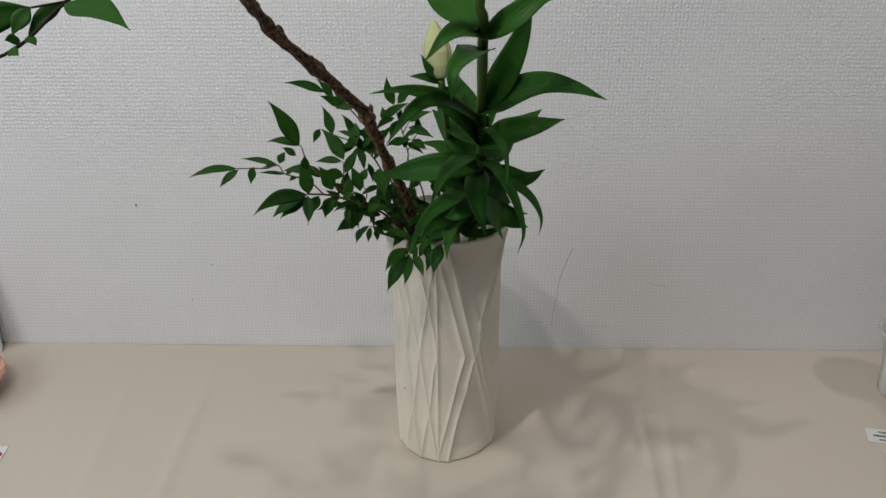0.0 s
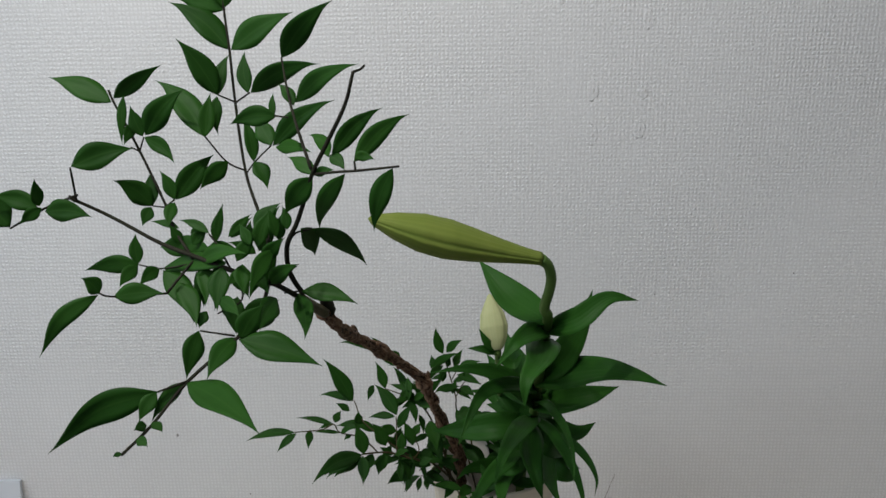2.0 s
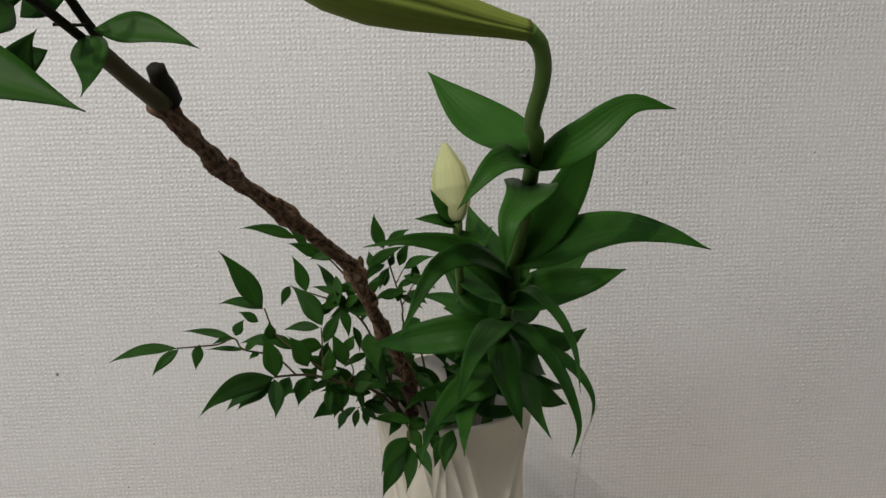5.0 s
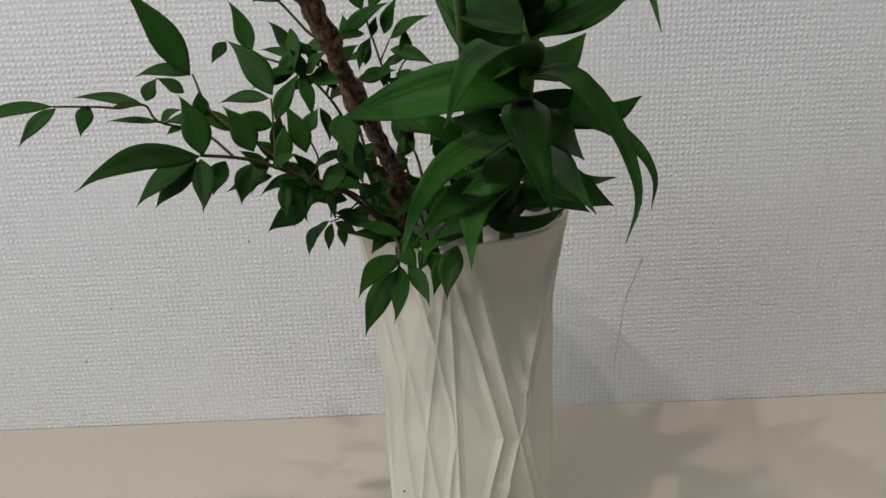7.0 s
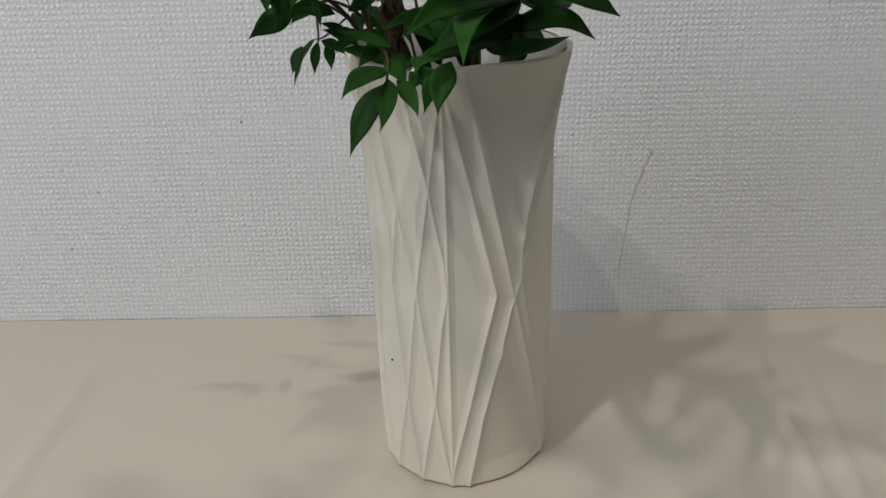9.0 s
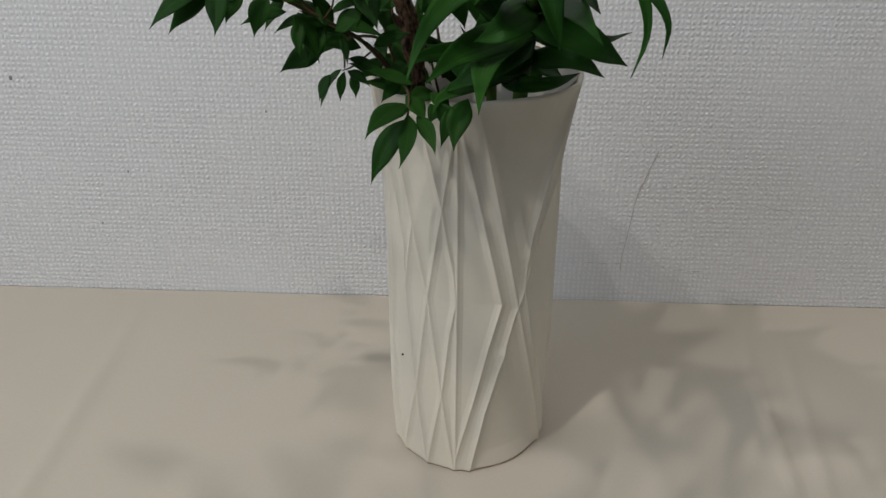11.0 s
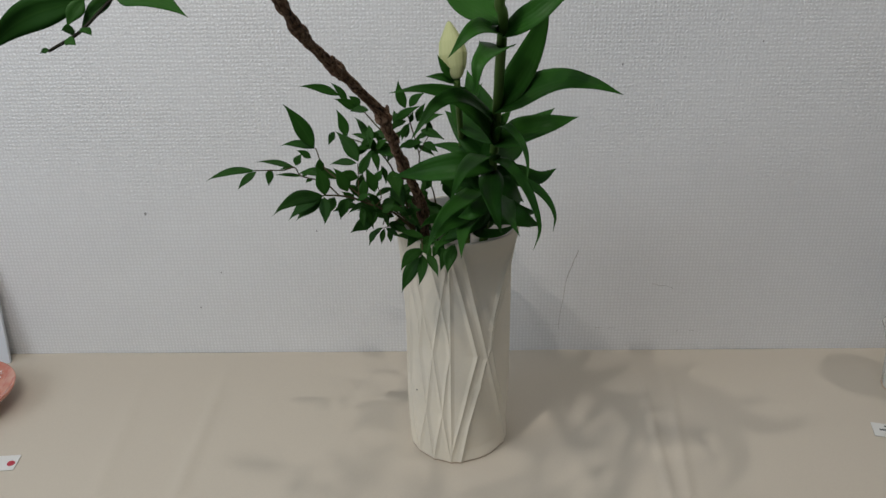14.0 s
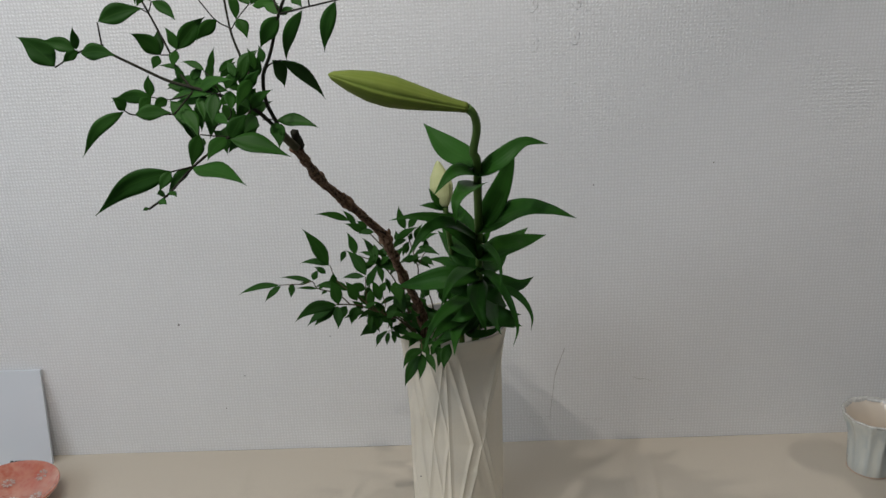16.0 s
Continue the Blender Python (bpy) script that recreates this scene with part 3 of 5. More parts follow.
def bark_material():
    """Brown bark: stringy strips along the branch with dark cracks between, and rough scars across."""
    mat = material("ridged_brown_bark", (0.15, 0.085, 0.05), 0.85, spec=0.2)
    nt = mat.node_tree
    N, link = nt.nodes.new, nt.links.new
    uv, coord, bsdf = N("ShaderNodeUVMap"), N("ShaderNodeTexCoord"), nt.nodes["Principled BSDF"]
    drawn = N("ShaderNodeMapping")
    drawn.inputs["Scale"].default_value = (9.0, 75.0, 1.0)
    link(uv.outputs[0], drawn.inputs["Vector"])
    strips = N("ShaderNodeTexNoise")
    strips.inputs["Scale"].default_value, strips.inputs["Detail"].default_value, strips.inputs["Distortion"].default_value = 1.6, 6, 0.8
    link(drawn.outputs[0], strips.inputs["Vector"])
    rough = N("ShaderNodeTexNoise")
    rough.inputs["Scale"].default_value, rough.inputs["Detail"].default_value = 190, 5
    link(coord.outputs["Object"], rough.inputs["Vector"])
    both = N("ShaderNodeMath")
    both.operation = "MULTIPLY_ADD"
    both.inputs[1].default_value = 0.55
    link(rough.outputs["Fac"], both.inputs[0])
    link(strips.outputs["Fac"], both.inputs[2])
    ramp = N("ShaderNodeValToRGB")
    ramp.color_ramp.elements[0].position, ramp.color_ramp.elements[0].color = 0.58, (0.018, 0.010, 0.007, 1)
    ramp.color_ramp.elements[1].position, ramp.color_ramp.elements[1].color = 0.98, (0.26, 0.17, 0.11, 1)
    middle = ramp.color_ramp.elements.new(0.74)
    middle.color = (0.115, 0.062, 0.036, 1)
    link(both.outputs[0], ramp.inputs[0])
    link(ramp.outputs[0], bsdf.inputs["Base Color"])
    bmp = N("ShaderNodeBump")
    bmp.inputs["Strength"].default_value, bmp.inputs["Distance"].default_value = 0.9, 0.0022
    link(both.outputs[0], bmp.inputs["Height"])
    link(bmp.outputs[0], bsdf.inputs["Normal"])
    return mat


BARK = bark_material()
TWIG = material("dark_twig_skin", (0.014, 0.012, 0.008), 0.75, vary=((120.0, 0.6, (0.026, 0.028, 0.014)),), spec=0.15)
TWIG_GREEN = material("green_brown_twig_skin", (0.055, 0.052, 0.020), 0.6, vary=((80.0, 0.7, (0.095, 0.062, 0.032)),), spec=0.15)
STALK = material("lily_stalk_skin", (0.085, 0.155, 0.032), 0.5, vary=((50.0, 0.6, (0.12, 0.19, 0.05)),), spec=0.2)
GREEN_BUD = leaf_material("green_bud_skin", (0.15, 0.225, 0.035), (0.27, 0.325, 0.070), (0.085, 0.15, 0.028), 0.5, 2.1, 0.3, 0.12)
CREAM_BUD = leaf_material("cream_bud_skin", (0.52, 0.55, 0.27), (0.66, 0.66, 0.40), (0.36, 0.44, 0.17), 0.5, 2.1, 0.3, 0.10)
LEAF_RND = random.Random(11)
OUTLOOK = Vector((0.0, 0.12, 0.80))


def blade(path, width, shape, fold, roll, steps, across=4, level=0.0):
    """A leaf blade swept along a curved midrib; its face looks up and out to the room."""
    rows = smooth_path(path, max(2, steps // (len(path) - 1)))
    n = len(rows) - 1
    length = np.concatenate([[0], np.cumsum(np.linalg.norm(np.diff(rows, axis=0), axis=1))])
    bm = bmesh.new()
    uvs = bm.loops.layers.uv.new("UVMap")
    grid, side_old = [], None
    # level: how far the width is held level, for a leaf that reaches out to the room
    reach = Vector(rows[-1]) - Vector(rows[0])
    flat = Vector((-reach.y, reach.x, 0)).normalized()
    for i, row in enumerate(rows):
        here = Vector(row)
        s = length[i] / length[-1]
        ahead = Vector(rows[min(i + 1, n)] - rows[max(i - 1, 0)]).normalized()
        face = (OUTLOOK - here).normalized() + Vector((0, 0, 0.25))
        side = ahead.cross(face)
        side = side.normalized() if side.length > 0.15 else (side_old or side.normalized())
        if level:
            side = (side * (1 - level) + (flat if side.dot(flat) > 0 else -flat) * level).normalized()
        if side_old is not None:
            if side.dot(side_old) < 0:
                side = -side
            side = (side * 0.5 + side_old * 0.5).normalized()
        side = (side - ahead * side.dot(ahead)).normalized()
        side_old = side.copy()
        face = side.cross(ahead).normalized()
        turn = Matrix.Rotation(roll, 3, ahead)
        side, face = turn @ side, turn @ face
        w = width * shape(s)
        ring = []
        for k in range(across + 1):
            u = k / across * 2 - 1
            ripple = 0.04 * w * math.sin(9 * s + 2 * u) * abs(u)
            ring.append(bm.verts.new(here + side * (u * w / 2) + face * (abs(u) ** 1.4 * fold * w + ripple)))
        grid.append((ring, s))
    for (lo, s0), (hi, s1) in zip(grid, grid[1:]):
        for k in range(across):
            f = bm.faces.new((lo[k], lo[k + 1], hi[k + 1], hi[k]))
            for loop, uv in zip(f.loops, ((k / across, s0), ((k + 1) / across, s0), ((k + 1) / across, s1), (k / across, s1))):
                loop[uvs].uv = uv
    bm.normal_update()
    bmesh.ops.solidify(bm, geom=bm.faces[:], thickness=0.00025)
    return bm


def nandina_shape(s):
    return max(0.012, math.sin(math.pi * min(1.0, max(0.0, s)) ** 0.72) ** 1.45)


def strap_shape(s):
    if s < 0.36:
        return 0.45 + 0.55 * math.sin(math.pi / 2 * s / 0.36)
    return max(0.012, math.cos(math.pi / 2 * (s - 0.36) / 0.64) ** 1.1)


def leaf(parent, path, width, droop=1.0):
    """A pointed nandina leaflet on its short stalk."""
    a, b = Vector(path[0]), Vector(path[-1])
    if len(path) == 2:
        span = (b - a).length
        bow = (b - a).cross(OUTLOOK - a).normalized()
        if bow.z < 0 or (abs(bow.z) < 0.25 and LEAF_RND.random() < 0.5 and bow.z > -0.2):
            bow = -bow
        bow = (bow + Vector((0, LEAF_RND.uniform(-0.5, 0.2), 0.3))) * span * LEAF_RND.uniform(0.02, 0.07) * droop
        path = [a, a + (b - a) * 0.42 + bow, a + (b - a) * 0.78 + bow * 0.75, b]
    full = 1.02 if parent == BRANCH else 0.97
    ob = part("leaf", blade([tuple(p) for p in path], width * full, nandina_shape, LEAF_RND.uniform(0.04, 0.14), LEAF_RND.uniform(-0.35, 0.35), 18), NANDINA, parent)
    ob.matrix_parent_inverse = parent.matrix_world.inverted()
    return ob


def lily_leaf(parent, path, width, level=0.0):
    """A long arching strap leaf clasping the stalk."""
    ob = part("leaf", blade([tuple(p) for p in path], width * 0.95, strap_shape, LEAF_RND.uniform(0.10, 0.18), LEAF_RND.uniform(-0.2, 0.2), 18, 6, level), LILY_LEAF, parent)
    ob.matrix_parent_inverse = parent.matrix_world.inverted()
    return ob


def twig(parent, path, thick, thin):
    bm = bmesh.new()
    tube(bm, path, np.linspace(thick * 0.85, thin * 0.95, len(path)), 7, 5, 0.12)
    ob = part("twig", bm, TWIG_GREEN if thick > 0.003 or parent == SPRAY else TWIG, parent)
    ob.matrix_parent_inverse = parent.matrix_world.inverted()


def trunk(parent, path, radii):
    """The woody branch, knuckled and cut off short at its top."""
    bm = bmesh.new()
    rows = smooth_path([(*p, r) for p, r in zip(path, radii)], 4)
    bumpy = [r[3] * (0.82 + 0.46 * max(0.0, math.sin(i * 0.9)) ** 6 + 0.10 * noise.noise(Vector((i * 0.7, 0, 0)))) for i, r in enumerate(rows)]
    tube(bm, [tuple(r[:3]) for r in rows], bumpy, 24, 6, 0.42, 5)
    ob = part("woody_branch", bm, BARK, parent, "gnarled brown bark")
    ob.matrix_parent_inverse = parent.matrix_world.inverted()
    for i in range(3, len(rows) - 3, 4):
        here, along = Vector(rows[i][:3]), (Vector(rows[i + 1][:3]) - Vector(rows[i][:3])).normalized()
        out = (Matrix.Rotation(i * 1.9, 3, along) @ along.orthogonal()).normalized()
        bm = bmesh.new()
        r, size = rows[i][3], LEAF_RND.uniform(0.7, 1.2)
        tube(bm, [here + out * r * 0.4, here + out * r * 1.15 + along * 0.004 * size, here + out * r * 1.5 + along * 0.010 * size], [0.0034 * size, 0.0028 * size, 0.0008], 8, 3, 0.3, i)
        ob = part("bark_scale", bm, BARK, parent)
        ob.matrix_parent_inverse = parent.matrix_world.inverted()
    bm = bmesh.new()
    top, ahead = Vector(path[-1]), (Vector(path[-1]) - Vector(path[-2])).normalized()
    tube(bm, [top - ahead * 0.006 + Vector((0.002, 0, 0.003)), top + Vector((0.002, 0, 0.007)), top + ahead * 0.004 + Vector((0.002, 0, 0.012))], [0.0046, 0.0042, 0.0036], 12, 4, 0.35, 2)
    ob = part("cut_stub", bm, TWIG, parent, "sawn-off dark branch stub")
    ob.matrix_parent_inverse = parent.matrix_world.inverted()


def stalk(parent, path, radii):
    bm = bmesh.new()
    tube(bm, path, radii, 12, 6, 0.05)
    ob = part("stem", bm, STALK, parent)
    ob.matrix_parent_inverse = parent.matrix_world.inverted()


def bud(parent, base, tip, radius, skin, label, stout=0):
    """A closed bud of three broad ribs, thickest past its middle."""
    a, b = Vector(base), Vector(tip)
    axis = (b - a).normalized()
    side = axis.cross(Vector((0, 0, 1))).normalized()
    up = side.cross(axis)
    bm = bmesh.new()
    uvs = bm.loops.layers.uv.new("UVMap")
    if stout:
        sx, ry = [0, .06, .2, .42, .65, .85, .96, 1], [.30, .50, .80, 1.0, .84, .44, .20, .05]
    else:
        sx, ry = [0, .08, .22, .40, .55, .70, .85, .95, .99, 1], [.34, .40, .58, .84, 1.0, .95, .66, .34, .2, .05]
    grid = []
    for i in range(41):
        s = i / 40
        r = radius * (1.0 if stout else 0.97) * float(np.interp(s, sx, ry))
        ring = []
        for k in range(72):
            t = 2 * math.pi * k / 72 - 0.04
            seam = ((k / 24.0) % 1.0) - 0.5
            rr = r * (1 + 0.05 * math.cos(3 * (t + 0.04) + math.pi) - 0.075 * math.exp(-(seam / 0.055) ** 2) + 0.02 * math.exp(-((abs(seam) - 0.14) / 0.05) ** 2))
            ring.append(bm.verts.new(a + (b - a) * s - up * (0.0 if stout else 0.14 * radius * math.sin(math.pi * s)) + (side * math.cos(t) + up * math.sin(t)) * rr))
        grid.append(ring)
    for i in range(40):
        for k in range(72):
            f = bm.faces.new((grid[i][k], grid[i][(k + 1) % 72], grid[i + 1][(k + 1) % 72], grid[i + 1][k]))
            for loop, (dk, di) in zip(f.loops, ((0, 0), (1, 0), (1, 1), (0, 1))):
                loop[uvs].uv = ((k % 24 + dk) / 24.0, (i + di) / 40)
    bm.faces.new(grid[0][::-1])
    bm.faces.new(grid[-1])
    bm.normal_update()
    ob = part("bud", bm, skin, parent, label)
    ob.matrix_parent_inverse = parent.matrix_world.inverted()


SPRAY = thing("nandina_spray", (VASE[0], VASE[1], 0.0), "low leafy nandina spray spreading over the vase rim", "leafy twig")
BRANCH = thing("nandina_branch", (VASE[0], VASE[1], 0.0), "gnarled brown nandina branch with dark green leaves, standing in the vase", "branch")
trunk(BRANCH, [(-0.0280, 0.9550, 0.1700), (-0.0320, 0.9450, 0.2900), (-0.0324, 0.9200, 0.3511), (-0.0358, 0.9000, 0.3852), (-0.0517, 0.8650, 0.4388), (-0.0623, 0.8320, 0.4865), (-0.0698, 0.8050, 0.5188), (-0.0923, 0.7550, 0.5634), (-0.1078, 0.7100, 0.5961), (-0.1153, 0.6600, 0.6260), (-0.1159, 0.6100, 0.6538), (-0.1208, 0.5880, 0.6720)], [0.0061, 0.0064, 0.0062, 0.0064, 0.0059, 0.0071, 0.0061, 0.0054, 0.0052, 0.0046, 0.0048, 0.0049])
twig(BRANCH, [(-0.1198, 0.5880, 0.6712), (-0.1239, 0.5680, 0.6841), (-0.1272, 0.5450, 0.6982)], 0.0046, 0.0036)
twig(BRANCH, [(-0.1272, 0.5450, 0.6982), (-0.1358, 0.5150, 0.7183), (-0.1529, 0.5000, 0.7305), (-0.1801, 0.5100, 0.7375), (-0.2021, 0.5200, 0.7422), (-0.2336, 0.5300, 0.7559), (-0.2513, 0.5260, 0.7669)], 0.0020, 0.0010)
twig(BRANCH, [(-0.2513, 0.5260, 0.7669), (-0.2493, 0.5200, 0.7879)], 0.0009, 0.0006)
twig(BRANCH, [(-0.2513, 0.5260, 0.7669), (-0.2552, 0.5250, 0.7698)], 0.0016, 0.0012)
twig(BRANCH, [(-0.1254, 0.5450, 0.7011), (-0.1281, 0.5250, 0.7223), (-0.1238, 0.5050, 0.7446), (-0.1144, 0.4950, 0.7626), (-0.1020, 0.4780, 0.7911), (-0.0930, 0.4720, 0.8073), (-0.0817, 0.4680, 0.8279), (-0.0764, 0.4650, 0.8443)], 0.0020, 0.0009)
twig(BRANCH, [(-0.1020, 0.4780, 0.7911), (-0.0893, 0.4700, 0.7938), (-0.0768, 0.4600, 0.7964), (-0.0542, 0.4480, 0.8008)], 0.0010, 0.0006)
twig(BRANCH, [(-0.0768, 0.4600, 0.7964), (-0.0773, 0.4600, 0.8013)], 0.0008, 0.0005)
twig(BRANCH, [(-0.0764, 0.4650, 0.8443), (-0.0730, 0.4660, 0.8454), (-0.0711, 0.4680, 0.8471)], 0.0008, 0.0006)
twig(BRANCH, [(-0.1372, 0.5000, 0.7351), (-0.1382, 0.5200, 0.7439), (-0.1472, 0.5400, 0.7539), (-0.1586, 0.5590, 0.7772), (-0.1648, 0.5720, 0.8177), (-0.1672, 0.5780, 0.8490), (-0.1704, 0.5850, 0.8735), (-0.1709, 0.5900, 0.8995)], 0.0014, 0.0007)
twig(BRANCH, [(-0.1586, 0.5590, 0.7772), (-0.1672, 0.5500, 0.7846), (-0.1773, 0.5450, 0.8007)], 0.0007, 0.0005)
twig(BRANCH, [(-0.1648, 0.5720, 0.8177), (-0.1731, 0.5650, 0.8229)], 0.0007, 0.0005)
twig(BRANCH, [(-0.1649, 0.5720, 0.8171), (-0.1523, 0.5600, 0.8246)], 0.0007, 0.0005)
twig(BRANCH, [(-0.1581, 0.5590, 0.7755), (-0.1484, 0.5480, 0.7857), (-0.1368, 0.5400, 0.7959)], 0.0006, 0.0005)
twig(BRANCH, [(-0.1028, 0.4800, 0.7936), (-0.1134, 0.5000, 0.8153), (-0.1199, 0.5150, 0.8315), (-0.1246, 0.5280, 0.8471)], 0.0011, 0.0006)
twig(BRANCH, [(-0.1184, 0.5050, 0.8171), (-0.1266, 0.5100, 0.8173)], 0.0006, 0.0005)
twig(BRANCH, [(-0.1803, 0.5100, 0.7359), (-0.1951, 0.5250, 0.7500), (-0.2026, 0.5360, 0.7623), (-0.2191, 0.5490, 0.7916), (-0.2331, 0.5550, 0.8190), (-0.2369, 0.5570, 0.8276)], 0.0012, 0.0007)
twig(BRANCH, [(-0.2191, 0.5490, 0.7916), (-0.2227, 0.5450, 0.7949)], 0.0006, 0.0005)
twig(BRANCH, [(-0.2190, 0.5490, 0.7923), (-0.2149, 0.5470, 0.8007)], 0.0006, 0.0005)
twig(BRANCH, [(-0.2029, 0.5360, 0.7600), (-0.2116, 0.5400, 0.7599)], 0.0006, 0.0005)
twig(BRANCH, [(-0.2021, 0.5360, 0.7607), (-0.1980, 0.5400, 0.7637)], 0.0006, 0.0005)
twig(BRANCH, [(-0.1383, 0.5120, 0.7183), (-0.1379, 0.4900, 0.7129), (-0.1437, 0.4600, 0.7074), (-0.1659, 0.4410, 0.6913), (-0.1787, 0.4200, 0.6776), (-0.1866, 0.4000, 0.6727)], 0.0014, 0.0008)
twig(BRANCH, [(-0.1659, 0.4410, 0.6913), (-0.1775, 0.4300, 0.6908)], 0.0009, 0.0006)
twig(BRANCH, [(-0.1457, 0.4620, 0.7075), (-0.1651, 0.4650, 0.7093)], 0.0007, 0.0005)
twig(BRANCH, [(-0.1806, 0.5100, 0.7327), (-0.2018, 0.5150, 0.7281), (-0.2147, 0.5160, 0.7303)], 0.0007, 0.0005)
twig(BRANCH, [(-0.1922, 0.4950, 0.7199), (-0.2175, 0.4830, 0.7225), (-0.2216, 0.4750, 0.7272)], 0.0008, 0.0005)
twig(BRANCH, [(-0.1804, 0.5100, 0.7343), (-0.1922, 0.4950, 0.7199)], 0.0009, 0.0008)
twig(BRANCH, [(-0.1335, 0.5300, 0.7071), (-0.1247, 0.5350, 0.7063)], 0.0007, 0.0006)
twig(BRANCH, [(-0.1529, 0.5000, 0.7305), (-0.1481, 0.4900, 0.7179), (-0.1626, 0.4900, 0.7094)], 0.0007, 0.0005)
twig(BRANCH, [(-0.1558, 0.5000, 0.7322), (-0.1654, 0.5100, 0.7438), (-0.1712, 0.5150, 0.7490)], 0.0007, 0.0005)
twig(BRANCH, [(-0.2499, 0.5250, 0.7705), (-0.2598, 0.5030, 0.7677), (-0.2788, 0.5000, 0.7574)], 0.0010, 0.0006)
leaf(BRANCH, [(-0.2357, 0.5560, 0.8205), (-0.2737, 0.5600, 0.8355)], 0.0151)
leaf(BRANCH, [(-0.2341, 0.5560, 0.8228), (-0.1987, 0.5450, 0.8430)], 0.0103)
leaf(BRANCH, [(-0.2253, 0.5500, 0.8251), (-0.2256, 0.5400, 0.7970)], 0.0055)
leaf(BRANCH, [(-0.2155, 0.5470, 0.8010), (-0.2217, 0.5490, 0.8194)], 0.0091)
leaf(BRANCH, [(-0.1773, 0.5450, 0.8007), (-0.2121, 0.5690, 0.8321)], 0.0164)
leaf(BRANCH, [(-0.2138, 0.5470, 0.8017), (-0.1847, 0.5400, 0.8297)], 0.0147)
leaf(BRANCH, [(-0.2146, 0.5470, 0.8007), (-0.1968, 0.5430, 0.7853)], 0.0091)
leaf(BRANCH, [(-0.2208, 0.5500, 0.8086), (-0.2246, 0.5400, 0.7970)], 0.0071)
leaf(BRANCH, [(-0.2486, 0.5200, 0.7886), (-0.2169, 0.5350, 0.7960)], 0.0157)
leaf(BRANCH, [(-0.2116, 0.5400, 0.7599), (-0.2298, 0.5300, 0.7781)], 0.0136)
leaf(BRANCH, [(-0.2115, 0.5400, 0.7606), (-0.2143, 0.5500, 0.7790)], 0.0086)
leaf(BRANCH, [(-0.1980, 0.5400, 0.7637), (-0.2060, 0.5420, 0.7814)], 0.0078)
leaf(BRANCH, [(-0.1973, 0.5400, 0.7637), (-0.1786, 0.5630, 0.7867)], 0.0146)
leaf(BRANCH, [(-0.1662, 0.5500, 0.7846), (-0.1827, 0.5420, 0.7691)], 0.0112)
leaf(BRANCH, [(-0.2127, 0.5400, 0.7592), (-0.2157, 0.5300, 0.7500)], 0.0078)
leaf(BRANCH, [(-0.1963, 0.5350, 0.7631), (-0.1961, 0.5200, 0.7513)], 0.0077)
leaf(BRANCH, [(-0.1694, 0.5850, 0.8728), (-0.2053, 0.5900, 0.8814)], 0.0135)
leaf(BRANCH, [(-0.1672, 0.5780, 0.8490), (-0.2028, 0.5800, 0.8779)], 0.0168)
leaf(BRANCH, [(-0.1731, 0.5650, 0.8229), (-0.1939, 0.5600, 0.8571)], 0.0151)
leaf(BRANCH, [(-0.1731, 0.5650, 0.8229), (-0.1674, 0.5780, 0.8463)], 0.0087)
leaf(BRANCH, [(-0.1662, 0.5780, 0.8489), (-0.1251, 0.5700, 0.8709)], 0.0159)
leaf(BRANCH, [(-0.1246, 0.5280, 0.8471), (-0.0916, 0.5100, 0.8776)], 0.0136)
leaf(BRANCH, [(-0.1711, 0.5850, 0.8735), (-0.1713, 0.5900, 0.9059)], 0.0114)
leaf(BRANCH, [(-0.1700, 0.5850, 0.8741), (-0.1584, 0.5800, 0.8873)], 0.0053)
leaf(BRANCH, [(-0.1533, 0.5600, 0.8243), (-0.1556, 0.5700, 0.8490)], 0.0089)
leaf(BRANCH, [(-0.1516, 0.5600, 0.8246), (-0.1057, 0.5400, 0.8425)], 0.0135)
leaf(BRANCH, [(-0.1148, 0.5100, 0.8245), (-0.0740, 0.4680, 0.8479)], 0.0106)
leaf(BRANCH, [(-0.1158, 0.5100, 0.8230), (-0.1259, 0.5200, 0.8336)], 0.0072)
leaf(BRANCH, [(-0.1257, 0.5100, 0.8173), (-0.1534, 0.5150, 0.8121)], 0.0114)
leaf(BRANCH, [(-0.1272, 0.5100, 0.8173), (-0.1275, 0.5150, 0.8295)], 0.0039)
leaf(BRANCH, [(-0.1359, 0.5400, 0.7956), (-0.0964, 0.5300, 0.8232)], 0.0120)
leaf(BRANCH, [(-0.1343, 0.5400, 0.7949), (-0.1080, 0.5120, 0.7966)], 0.0087)
leaf(BRANCH, [(-0.1368, 0.5400, 0.7959), (-0.1484, 0.5500, 0.8116)], 0.0116)
leaf(BRANCH, [(-0.1498, 0.5470, 0.7849), (-0.1577, 0.5600, 0.8106)], 0.0089)
leaf(BRANCH, [(-0.1495, 0.5470, 0.7852), (-0.1408, 0.5390, 0.7700)], 0.0104)
leaf(BRANCH, [(-0.1773, 0.5450, 0.8007), (-0.1761, 0.5600, 0.8247)], 0.0104)
leaf(BRANCH, [(-0.1738, 0.5650, 0.8222), (-0.1738, 0.5600, 0.7992)], 0.0083)
leaf(BRANCH, [(-0.0925, 0.4750, 0.8008), (-0.1083, 0.5090, 0.8067)], 0.0075)
leaf(BRANCH, [(-0.0904, 0.4730, 0.8016), (-0.0652, 0.4890, 0.8237)], 0.0100)
leaf(BRANCH, [(-0.0774, 0.4600, 0.8008), (-0.0503, 0.4770, 0.8219)], 0.0103)
leaf(BRANCH, [(-0.0772, 0.4600, 0.8035), (-0.0665, 0.4550, 0.8028)], 0.0053)
leaf(BRANCH, [(-0.0917, 0.4740, 0.8020), (-0.0829, 0.4650, 0.7957)], 0.0066)
